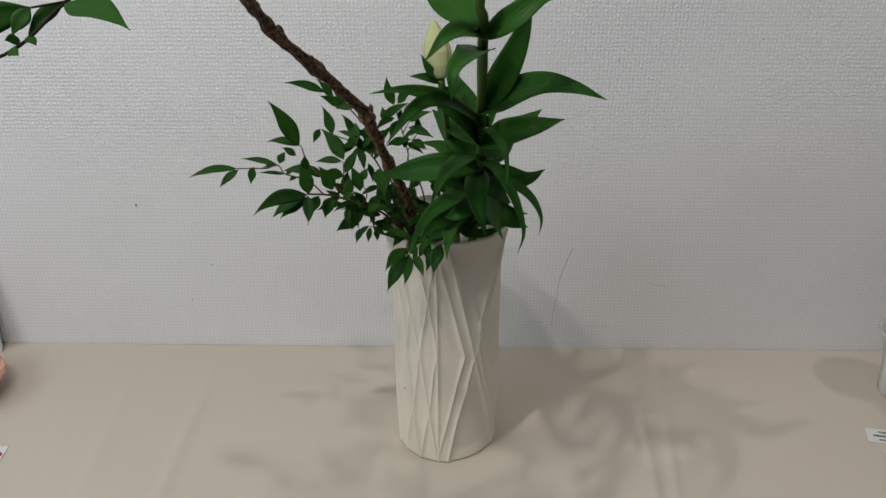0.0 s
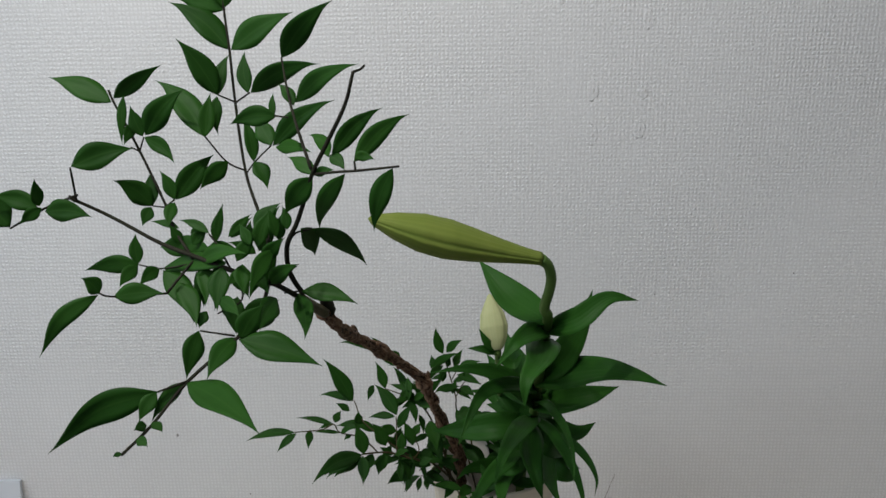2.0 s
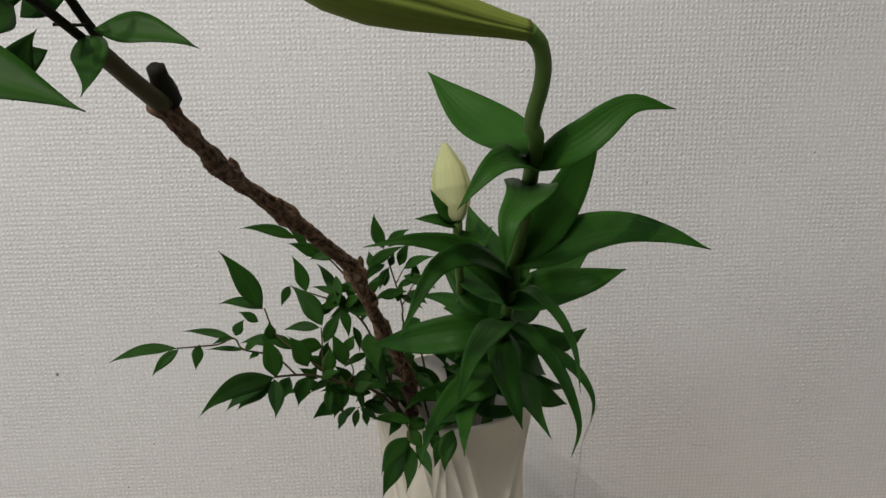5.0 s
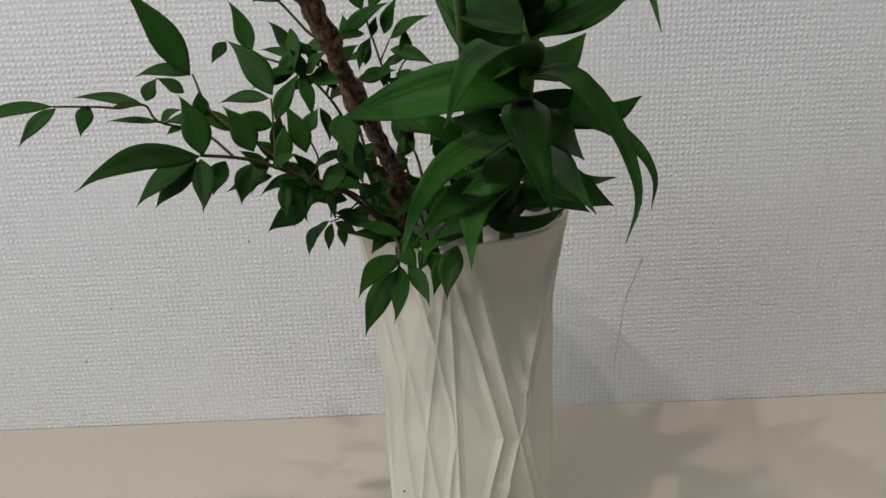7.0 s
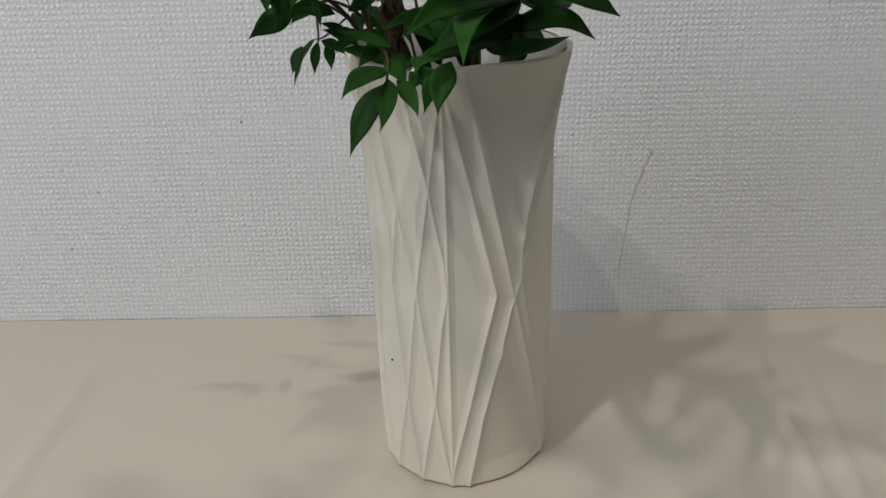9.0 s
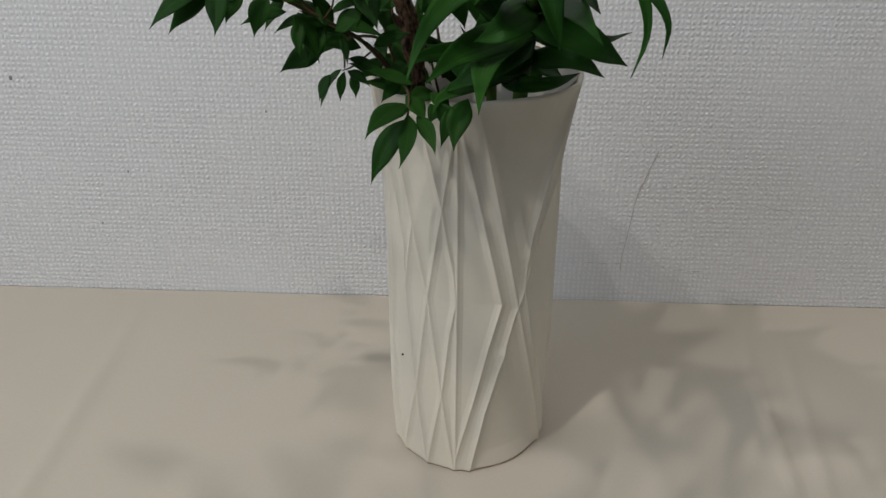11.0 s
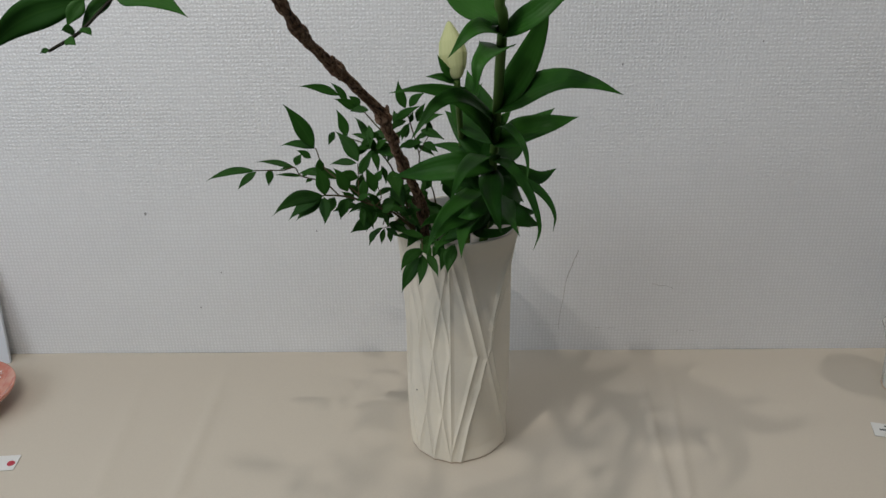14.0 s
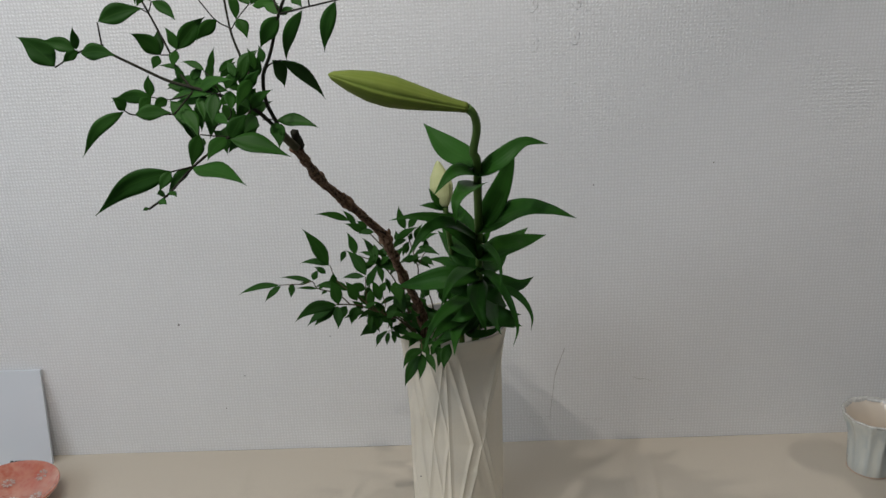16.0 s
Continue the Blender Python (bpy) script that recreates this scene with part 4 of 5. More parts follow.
leaf(BRANCH, [(-0.1014, 0.4780, 0.7911), (-0.1168, 0.4900, 0.7982)], 0.0085)
leaf(BRANCH, [(-0.1006, 0.4780, 0.7905), (-0.0892, 0.4700, 0.7949)], 0.0050)
leaf(BRANCH, [(-0.0575, 0.4500, 0.7995), (-0.0690, 0.4600, 0.7648)], 0.0107)
leaf(BRANCH, [(-0.0832, 0.4660, 0.7936), (-0.1039, 0.5000, 0.7551)], 0.0097)
leaf(BRANCH, [(-0.1021, 0.4780, 0.7897), (-0.1205, 0.4900, 0.7663)], 0.0126)
leaf(BRANCH, [(-0.1486, 0.5300, 0.7464), (-0.1335, 0.5400, 0.7611)], 0.0097)
leaf(BRANCH, [(-0.2147, 0.5160, 0.7303), (-0.2451, 0.5100, 0.7287)], 0.0107)
leaf(BRANCH, [(-0.2153, 0.5160, 0.7307), (-0.2184, 0.5260, 0.7468)], 0.0086)
leaf(BRANCH, [(-0.2155, 0.5160, 0.7297), (-0.2212, 0.5000, 0.7218)], 0.0084)
leaf(BRANCH, [(-0.2025, 0.5150, 0.7282), (-0.2093, 0.5000, 0.7226)], 0.0081)
leaf(BRANCH, [(-0.2175, 0.4830, 0.7225), (-0.1914, 0.4900, 0.7216)], 0.0120)
leaf(BRANCH, [(-0.2216, 0.4750, 0.7272), (-0.2278, 0.4700, 0.7380)], 0.0104)
leaf(BRANCH, [(-0.1665, 0.4410, 0.6908), (-0.1164, 0.3890, 0.6897)], 0.0164)
leaf(BRANCH, [(-0.1784, 0.4300, 0.6905), (-0.1851, 0.4200, 0.6792)], 0.0079)
leaf(BRANCH, [(-0.1674, 0.4410, 0.6908), (-0.1808, 0.4250, 0.6765)], 0.0073)
leaf(BRANCH, [(-0.1432, 0.4600, 0.7065), (-0.0991, 0.4570, 0.6923)], 0.0170)
leaf(BRANCH, [(-0.1443, 0.4600, 0.7074), (-0.1522, 0.4300, 0.6975)], 0.0115)
leaf(BRANCH, [(-0.1657, 0.4650, 0.7093), (-0.1699, 0.4500, 0.6878)], 0.0119)
leaf(BRANCH, [(-0.1785, 0.4200, 0.6791), (-0.1716, 0.4150, 0.6765)], 0.0052)
leaf(BRANCH, [(-0.1828, 0.4100, 0.6754), (-0.1758, 0.4050, 0.6742)], 0.0051)
leaf(BRANCH, [(-0.1866, 0.4000, 0.6732), (-0.1911, 0.4000, 0.6716)], 0.0025)
leaf(BRANCH, [(-0.1813, 0.4200, 0.6777), (-0.1835, 0.4100, 0.6802)], 0.0057)
leaf(BRANCH, [(-0.1703, 0.5100, 0.7416), (-0.2126, 0.5450, 0.7319)], 0.0116)
leaf(BRANCH, [(-0.1586, 0.5000, 0.7354), (-0.2039, 0.5200, 0.7259)], 0.0112)
leaf(BRANCH, [(-0.1773, 0.5100, 0.7343), (-0.1429, 0.4900, 0.7444)], 0.0097)
leaf(BRANCH, [(-0.2004, 0.5150, 0.7271), (-0.1772, 0.4910, 0.7034)], 0.0143)
leaf(BRANCH, [(-0.1893, 0.5050, 0.7230), (-0.1737, 0.4850, 0.7034)], 0.0116)
leaf(BRANCH, [(-0.1760, 0.5050, 0.7309), (-0.1691, 0.4900, 0.7143)], 0.0073)
leaf(BRANCH, [(-0.1603, 0.5000, 0.7338), (-0.1613, 0.4850, 0.7128)], 0.0121)
leaf(BRANCH, [(-0.1618, 0.4900, 0.7180), (-0.1462, 0.4750, 0.7132)], 0.0083)
leaf(BRANCH, [(-0.1488, 0.5000, 0.7353), (-0.1449, 0.4850, 0.7221)], 0.0096)
leaf(BRANCH, [(-0.1317, 0.5050, 0.7422), (-0.1405, 0.4800, 0.7238)], 0.0108)
leaf(BRANCH, [(-0.1382, 0.5120, 0.7193), (-0.1167, 0.5000, 0.7351)], 0.0093)
leaf(BRANCH, [(-0.1423, 0.4600, 0.7068), (-0.1302, 0.4700, 0.7222)], 0.0131)
leaf(BRANCH, [(-0.1310, 0.5000, 0.7148), (-0.1343, 0.4700, 0.7070)], 0.0126)
leaf(BRANCH, [(-0.1276, 0.5400, 0.7028), (-0.1166, 0.5000, 0.6892)], 0.0117)
leaf(BRANCH, [(-0.1248, 0.5400, 0.7046), (-0.0892, 0.5330, 0.6985)], 0.0120)
twig(BRANCH, [(-0.1240, 0.5060, 0.7440), (-0.1180, 0.5000, 0.7530), (-0.1073, 0.4950, 0.7573)], 0.0009, 0.0005)
leaf(BRANCH, [(-0.1073, 0.4950, 0.7573), (-0.0839, 0.5460, 0.7187)], 0.0101)
leaf(BRANCH, [(-0.1133, 0.4950, 0.7574), (-0.1119, 0.5230, 0.7328)], 0.0111)
leaf(BRANCH, [(-0.1919, 0.5250, 0.7499), (-0.2102, 0.5300, 0.7529)], 0.0048)
leaf(BRANCH, [(-0.1711, 0.5150, 0.7496), (-0.1895, 0.5200, 0.7561)], 0.0056)
leaf(BRANCH, [(-0.1657, 0.5120, 0.7481), (-0.1620, 0.5180, 0.7667)], 0.0053)
leaf(BRANCH, [(-0.1591, 0.5120, 0.7480), (-0.1493, 0.5300, 0.7570)], 0.0054)
leaf(BRANCH, [(-0.1422, 0.5100, 0.7419), (-0.1346, 0.5200, 0.7623)], 0.0093)
leaf(BRANCH, [(-0.1296, 0.5050, 0.7494), (-0.1351, 0.5100, 0.7656)], 0.0073)
leaf(BRANCH, [(-0.1220, 0.5000, 0.7553), (-0.1252, 0.5050, 0.7681)], 0.0060)
leaf(BRANCH, [(-0.1813, 0.5150, 0.7426), (-0.1726, 0.5200, 0.7509)], 0.0076)
leaf(BRANCH, [(-0.1453, 0.5050, 0.7449), (-0.1519, 0.5100, 0.7564)], 0.0068)
leaf(BRANCH, [(-0.1895, 0.5200, 0.7414), (-0.1961, 0.5200, 0.7539)], 0.0063)
leaf(BRANCH, [(-0.1384, 0.5050, 0.7352), (-0.1238, 0.5000, 0.7507)], 0.0091)
leaf(BRANCH, [(-0.1529, 0.5020, 0.7363), (-0.1416, 0.5100, 0.7499)], 0.0080)
leaf(BRANCH, [(-0.1483, 0.5000, 0.7305), (-0.1565, 0.4900, 0.7259)], 0.0073)
leaf(BRANCH, [(-0.1437, 0.5000, 0.7304), (-0.1328, 0.4900, 0.7208)], 0.0085)
leaf(BRANCH, [(-0.1668, 0.5050, 0.7292), (-0.1783, 0.5000, 0.7228)], 0.0080)
leaf(BRANCH, [(-0.2787, 0.5000, 0.7583), (-0.3020, 0.4970, 0.7813)], 0.0185)
leaf(BRANCH, [(-0.2612, 0.5000, 0.7693), (-0.2852, 0.4970, 0.7766)], 0.0109)
leaf(BRANCH, [(-0.2602, 0.5000, 0.7701), (-0.2589, 0.4970, 0.7866)], 0.0075)
leaf(BRANCH, [(-0.2591, 0.5000, 0.7692), (-0.2714, 0.4970, 0.7604)], 0.0072)
leaf(BRANCH, [(-0.2574, 0.5000, 0.7671), (-0.2299, 0.4970, 0.7643)], 0.0127)
leaf(BRANCH, [(-0.2223, 0.4750, 0.7266), (-0.2394, 0.4650, 0.7163), (-0.2525, 0.4610, 0.6960)], 0.0098, droop=0)
leaf(BRANCH, [(-0.1775, 0.4300, 0.6908), (-0.2077, 0.4250, 0.6827), (-0.2300, 0.4140, 0.6650)], 0.0157, droop=0)
twig(SPRAY, [(-0.0200, 0.9500, 0.2200), (-0.0280, 0.9300, 0.3000), (-0.0589, 0.9000, 0.3619), (-0.0840, 0.8700, 0.3889), (-0.1055, 0.8550, 0.4054), (-0.1190, 0.8400, 0.4149), (-0.1335, 0.8250, 0.4217)], 0.0020, 0.0009)
twig(SPRAY, [(-0.0719, 0.8850, 0.3756), (-0.0908, 0.8700, 0.3953), (-0.1130, 0.8650, 0.4160), (-0.1379, 0.8750, 0.4327), (-0.1483, 0.8860, 0.4524)], 0.0013, 0.0007)
twig(SPRAY, [(-0.1190, 0.8400, 0.4149), (-0.1368, 0.8500, 0.4267), (-0.1589, 0.8450, 0.4358), (-0.1651, 0.8450, 0.4455), (-0.1735, 0.8300, 0.4483), (-0.1809, 0.8200, 0.4521), (-0.1990, 0.8100, 0.4558)], 0.0010, 0.0006)
twig(SPRAY, [(-0.0300, 0.9600, 0.2500), (-0.0535, 0.9400, 0.3596), (-0.0651, 0.9250, 0.4056), (-0.0749, 0.9150, 0.4293), (-0.0889, 0.9000, 0.4491), (-0.1154, 0.9000, 0.4599)], 0.0014, 0.0007)
twig(SPRAY, [(-0.0749, 0.9150, 0.4293), (-0.0675, 0.9150, 0.4469)], 0.0009, 0.0006)
twig(SPRAY, [(-0.0400, 0.9750, 0.2500), (-0.0607, 0.9600, 0.3929), (-0.0681, 0.9026, 0.4557), (-0.0810, 0.8979, 0.4731), (-0.0975, 0.8979, 0.4927), (-0.1130, 0.8979, 0.5015)], 0.0013, 0.0007)
twig(SPRAY, [(-0.1011, 0.8580, 0.4008), (-0.1014, 0.8700, 0.4232), (-0.1018, 0.8750, 0.4385)], 0.0008, 0.0006)
twig(SPRAY, [(-0.0840, 0.8700, 0.3889), (-0.0773, 0.8700, 0.4006), (-0.0828, 0.8700, 0.4184)], 0.0008, 0.0006)
twig(SPRAY, [(-0.0100, 1.0000, 0.2500), (-0.0362, 0.9750, 0.3863), (-0.0380, 0.9650, 0.4167), (-0.0494, 0.9670, 0.4614), (-0.0514, 0.9670, 0.4718)], 0.0012, 0.0007)
twig(SPRAY, [(-0.0380, 0.9650, 0.4167), (-0.0240, 0.9650, 0.4398), (-0.0076, 0.9600, 0.4361)], 0.0008, 0.0006)
twig(SPRAY, [(-0.0428, 0.9660, 0.4382), (-0.0355, 0.9650, 0.4529)], 0.0008, 0.0005)
twig(SPRAY, [(-0.0280, 0.9300, 0.3000), (-0.0394, 0.8850, 0.3484), (-0.0334, 0.8700, 0.3427), (-0.0340, 0.8620, 0.3298)], 0.0012, 0.0008)
twig(SPRAY, [(-0.0589, 0.9000, 0.3619), (-0.0717, 0.9000, 0.3516), (-0.0791, 0.9000, 0.3484)], 0.0008, 0.0005)
twig(SPRAY, [(-0.0918, 0.9000, 0.4558), (-0.0871, 0.9000, 0.4483)], 0.0007, 0.0005)
leaf(SPRAY, [(-0.1990, 0.8100, 0.4558), (-0.2514, 0.8140, 0.4434)], 0.0102)
leaf(SPRAY, [(-0.1976, 0.8100, 0.4548), (-0.2168, 0.8010, 0.4379)], 0.0082)
leaf(SPRAY, [(-0.1849, 0.8200, 0.4533), (-0.1845, 0.8010, 0.4417)], 0.0089)
leaf(SPRAY, [(-0.1651, 0.8450, 0.4455), (-0.2071, 0.8510, 0.4498)], 0.0065)
leaf(SPRAY, [(-0.1666, 0.8450, 0.4463), (-0.1784, 0.8300, 0.4485)], 0.0050)
leaf(SPRAY, [(-0.1589, 0.8450, 0.4358), (-0.1869, 0.8420, 0.4383)], 0.0051)
leaf(SPRAY, [(-0.1640, 0.8450, 0.4476), (-0.1570, 0.8500, 0.4591)], 0.0088)
leaf(SPRAY, [(-0.1499, 0.8860, 0.4513), (-0.1800, 0.8837, 0.5040)], 0.0185)
leaf(SPRAY, [(-0.1498, 0.8860, 0.4521), (-0.1917, 0.9100, 0.4468)], 0.0096)
leaf(SPRAY, [(-0.1531, 0.8800, 0.4428), (-0.1684, 0.8800, 0.4525)], 0.0079)
leaf(SPRAY, [(-0.1433, 0.8750, 0.4303), (-0.1428, 0.8750, 0.4454)], 0.0101)
leaf(SPRAY, [(-0.1319, 0.8250, 0.4216), (-0.1412, 0.8300, 0.4543)], 0.0158)
leaf(SPRAY, [(-0.1582, 0.8450, 0.4358), (-0.1435, 0.8400, 0.4433)], 0.0061)
leaf(SPRAY, [(-0.1477, 0.8480, 0.4313), (-0.1545, 0.8400, 0.4295)], 0.0048)
leaf(SPRAY, [(-0.1336, 0.8250, 0.4213), (-0.1747, 0.7600, 0.4275)], 0.0181)
leaf(SPRAY, [(-0.1356, 0.8250, 0.4193), (-0.1726, 0.8220, 0.3945)], 0.0141)
leaf(SPRAY, [(-0.1341, 0.8250, 0.4181), (-0.1667, 0.8340, 0.3885)], 0.0130)
leaf(SPRAY, [(-0.1335, 0.8250, 0.4199), (-0.1326, 0.8100, 0.3945)], 0.0140)
leaf(SPRAY, [(-0.1244, 0.8400, 0.4133), (-0.1317, 0.8300, 0.3962)], 0.0124)
leaf(SPRAY, [(-0.1114, 0.8500, 0.4077), (-0.1204, 0.8440, 0.3849)], 0.0141)
leaf(SPRAY, [(-0.1154, 0.9000, 0.4599), (-0.1259, 0.9040, 0.4910)], 0.0121)
leaf(SPRAY, [(-0.1008, 0.8750, 0.4404), (-0.1266, 0.8900, 0.4706)], 0.0165)
leaf(SPRAY, [(-0.1267, 0.8900, 0.4695), (-0.1306, 0.8660, 0.4619)], 0.0078)
leaf(SPRAY, [(-0.0918, 0.9000, 0.4558), (-0.1090, 0.9280, 0.4743)], 0.0090)
leaf(SPRAY, [(-0.0917, 0.9000, 0.4569), (-0.1115, 0.9100, 0.4601)], 0.0060)
leaf(SPRAY, [(-0.0870, 0.9000, 0.4491), (-0.1095, 0.8800, 0.4497)], 0.0073)
leaf(SPRAY, [(-0.1029, 0.8750, 0.4386), (-0.1328, 0.8760, 0.4367)], 0.0086)
leaf(SPRAY, [(-0.1014, 0.8700, 0.4232), (-0.1242, 0.8600, 0.4317)], 0.0121)
leaf(SPRAY, [(-0.1127, 0.8600, 0.4114), (-0.1266, 0.8600, 0.4392)], 0.0163)
leaf(SPRAY, [(-0.0999, 0.8700, 0.4269), (-0.0837, 0.8800, 0.4522)], 0.0108)
leaf(SPRAY, [(-0.0841, 0.8700, 0.4060), (-0.0941, 0.8700, 0.4361)], 0.0137)
leaf(SPRAY, [(-0.0956, 0.8600, 0.4048), (-0.0947, 0.8700, 0.4248)], 0.0115)
leaf(SPRAY, [(-0.1195, 0.8979, 0.5077), (-0.1623, 0.8885, 0.5203)], 0.0095)
leaf(SPRAY, [(-0.1122, 0.8979, 0.4990), (-0.1303, 0.9055, 0.5202)], 0.0093)
leaf(SPRAY, [(-0.0982, 0.8979, 0.4957), (-0.1104, 0.8979, 0.5073)], 0.0101)
leaf(SPRAY, [(-0.0887, 0.8932, 0.4926), (-0.1099, 0.8932, 0.4907)], 0.0085)
leaf(SPRAY, [(-0.0685, 0.8837, 0.4630), (-0.0868, 0.9200, 0.4581)], 0.0108)
leaf(SPRAY, [(-0.0866, 0.8800, 0.3690), (-0.1149, 0.8740, 0.3543)], 0.0152)
leaf(SPRAY, [(-0.0835, 0.8700, 0.3869), (-0.0948, 0.8600, 0.3627)], 0.0141)
leaf(SPRAY, [(-0.0806, 0.8700, 0.3868), (-0.1047, 0.8600, 0.3883)], 0.0081)
leaf(SPRAY, [(-0.0798, 0.9000, 0.3493), (-0.0997, 0.9210, 0.3146)], 0.0090)
leaf(SPRAY, [(-0.0780, 0.9000, 0.3475), (-0.0824, 0.9030, 0.3259)], 0.0073)
leaf(SPRAY, [(-0.0729, 0.9000, 0.3463), (-0.0713, 0.9000, 0.3292)], 0.0072)
leaf(SPRAY, [(-0.0760, 0.9000, 0.3482), (-0.0599, 0.8900, 0.3408)], 0.0071)
leaf(SPRAY, [(-0.0659, 0.9000, 0.4072), (-0.0529, 0.8800, 0.3802)], 0.0183)
leaf(SPRAY, [(-0.0635, 0.8900, 0.3897), (-0.0808, 0.8800, 0.3775)], 0.0137)
leaf(SPRAY, [(-0.0576, 0.9000, 0.3768), (-0.0705, 0.8900, 0.3962)], 0.0131)
leaf(SPRAY, [(-0.0828, 0.8700, 0.4184), (-0.0748, 0.8750, 0.4316)], 0.0094)
leaf(SPRAY, [(-0.0773, 0.8700, 0.3825), (-0.0618, 0.8700, 0.3898)], 0.0111)
leaf(SPRAY, [(-0.0952, 0.8800, 0.3665), (-0.1004, 0.8700, 0.3918)], 0.0090)
leaf(SPRAY, [(-0.0683, 0.9150, 0.4457), (-0.0836, 0.9100, 0.4400)], 0.0084)
leaf(SPRAY, [(-0.0681, 0.9150, 0.4477), (-0.0532, 0.9300, 0.4567)], 0.0092)
leaf(SPRAY, [(-0.0526, 0.9670, 0.4718), (-0.0601, 0.9700, 0.5056)], 0.0125)
leaf(SPRAY, [(-0.0484, 0.9670, 0.4737), (-0.0287, 0.9600, 0.4922)], 0.0108)
leaf(SPRAY, [(-0.0617, 0.9600, 0.4546), (-0.0665, 0.9700, 0.4698)], 0.0098)
leaf(SPRAY, [(-0.0676, 0.9600, 0.4565), (-0.0326, 0.9550, 0.4783)], 0.0104)
leaf(SPRAY, [(-0.0394, 0.9650, 0.4560), (-0.0286, 0.9600, 0.4811)], 0.0105)
leaf(SPRAY, [(-0.0355, 0.9650, 0.4529), (-0.0072, 0.9500, 0.4695)], 0.0097)
leaf(SPRAY, [(-0.0469, 0.9660, 0.4553), (-0.0434, 0.9650, 0.4686)], 0.0065)
leaf(SPRAY, [(-0.0360, 0.9650, 0.4458), (-0.0068, 0.9550, 0.4362)], 0.0107)
leaf(SPRAY, [(-0.0534, 0.9660, 0.4358), (-0.0477, 0.9650, 0.4556)], 0.0083)
leaf(SPRAY, [(-0.0583, 0.9650, 0.4255), (-0.0318, 0.9600, 0.4326)], 0.0108)
leaf(SPRAY, [(-0.0420, 0.9650, 0.4204), (-0.0361, 0.9600, 0.4425)], 0.0083)
leaf(SPRAY, [(-0.0240, 0.9650, 0.4398), (-0.0246, 0.9600, 0.4619)], 0.0090)
leaf(SPRAY, [(-0.0330, 0.9650, 0.4295), (-0.0147, 0.9600, 0.4193)], 0.0108)
leaf(SPRAY, [(-0.0626, 0.9600, 0.4195), (-0.0707, 0.9026, 0.4277)], 0.0099)
leaf(SPRAY, [(-0.0220, 0.9650, 0.4027), (-0.0350, 0.9550, 0.3934)], 0.0127)
leaf(SPRAY, [(-0.0594, 0.9300, 0.3819), (-0.0387, 0.9300, 0.3853)], 0.0139)
leaf(SPRAY, [(-0.0277, 0.9500, 0.3724), (-0.0448, 0.9400, 0.3637)], 0.0143)
leaf(SPRAY, [(-0.0531, 0.9200, 0.3502), (-0.0697, 0.9100, 0.3377)], 0.0115)
leaf(SPRAY, [(-0.0488, 0.9300, 0.3591), (-0.0370, 0.9200, 0.3449)], 0.0116)
leaf(SPRAY, [(-0.0337, 0.8680, 0.3373), (-0.0560, 0.8250, 0.3309)], 0.0163)
leaf(SPRAY, [(-0.0351, 0.8620, 0.3298), (-0.0577, 0.8540, 0.2878)], 0.0169)
leaf(SPRAY, [(-0.0334, 0.8630, 0.3326), (-0.0367, 0.8290, 0.3106)], 0.0134)
leaf(SPRAY, [(-0.0282, 0.8650, 0.3313), (-0.0153, 0.8390, 0.3153)], 0.0105)
leaf(SPRAY, [(-0.0165, 0.8700, 0.3375), (-0.0021, 0.8650, 0.3168)], 0.0123)
leaf(SPRAY, [(0.0037, 0.8750, 0.3391), (-0.0044, 0.8500, 0.3133)], 0.0160)
leaf(SPRAY, [(-0.0306, 0.8750, 0.3478), (-0.0607, 0.8700, 0.3586)], 0.0107)
leaf(SPRAY, [(-0.0081, 0.8700, 0.3349), (-0.0132, 0.8600, 0.3114)], 0.0092)
leaf(SPRAY, [(-0.0505, 0.8900, 0.3500), (-0.0742, 0.8900, 0.3564)], 0.0094)
leaf(SPRAY, [(-0.0354, 0.8720, 0.3418), (-0.0226, 0.8600, 0.3281)], 0.0130)
leaf(SPRAY, [(-0.0202, 0.8800, 0.3412), (-0.0073, 0.8700, 0.3284)], 0.0116)
leaf(SPRAY, [(-0.0394, 0.8850, 0.3484), (-0.0510, 0.8700, 0.3372)], 0.0100)
leaf(SPRAY, [(-0.0784, 0.8849, 0.3774), (-0.1012, 0.8795, 0.3920)], 0.0095)
leaf(SPRAY, [(-0.0758, 0.8827, 0.3771), (-0.0712, 0.8719, 0.3607)], 0.0061)
leaf(SPRAY, [(-0.0878, 0.8986, 0.4453), (-0.0813, 0.8882, 0.4217)], 0.0091)
leaf(SPRAY, [(-0.0363, 0.9722, 0.3947), (-0.0232, 0.9615, 0.3713)], 0.0102)
leaf(SPRAY, [(-0.0858, 0.9018, 0.4646), (-0.0913, 0.8967, 0.4462)], 0.0065)
leaf(SPRAY, [(-0.0658, 0.8976, 0.3642), (-0.0975, 0.8940, 0.3678)], 0.0118)
leaf(SPRAY, [(-0.1243, 0.8775, 0.4192), (-0.1538, 0.8752, 0.4335)], 0.0107)
leaf(SPRAY, [(-0.0842, 0.8995, 0.4466), (-0.0665, 0.8790, 0.4642)], 0.0097)
leaf(SPRAY, [(-0.0521, 0.9659, 0.4570), (-0.0686, 0.9087, 0.4598)], 0.0086)
leaf(SPRAY, [(-0.0767, 0.9060, 0.4429), (-0.0983, 0.9013, 0.4347)], 0.0092)
leaf(SPRAY, [(-0.1000, 0.8594, 0.3943), (-0.0866, 0.8619, 0.3643)], 0.0115)
leaf(SPRAY, [(-0.0786, 0.8833, 0.3840), (-0.0479, 0.8829, 0.3751)], 0.0108)
leaf(SPRAY, [(-0.0790, 0.9104, 0.4222), (-0.0741, 0.9032, 0.4010)], 0.0071)
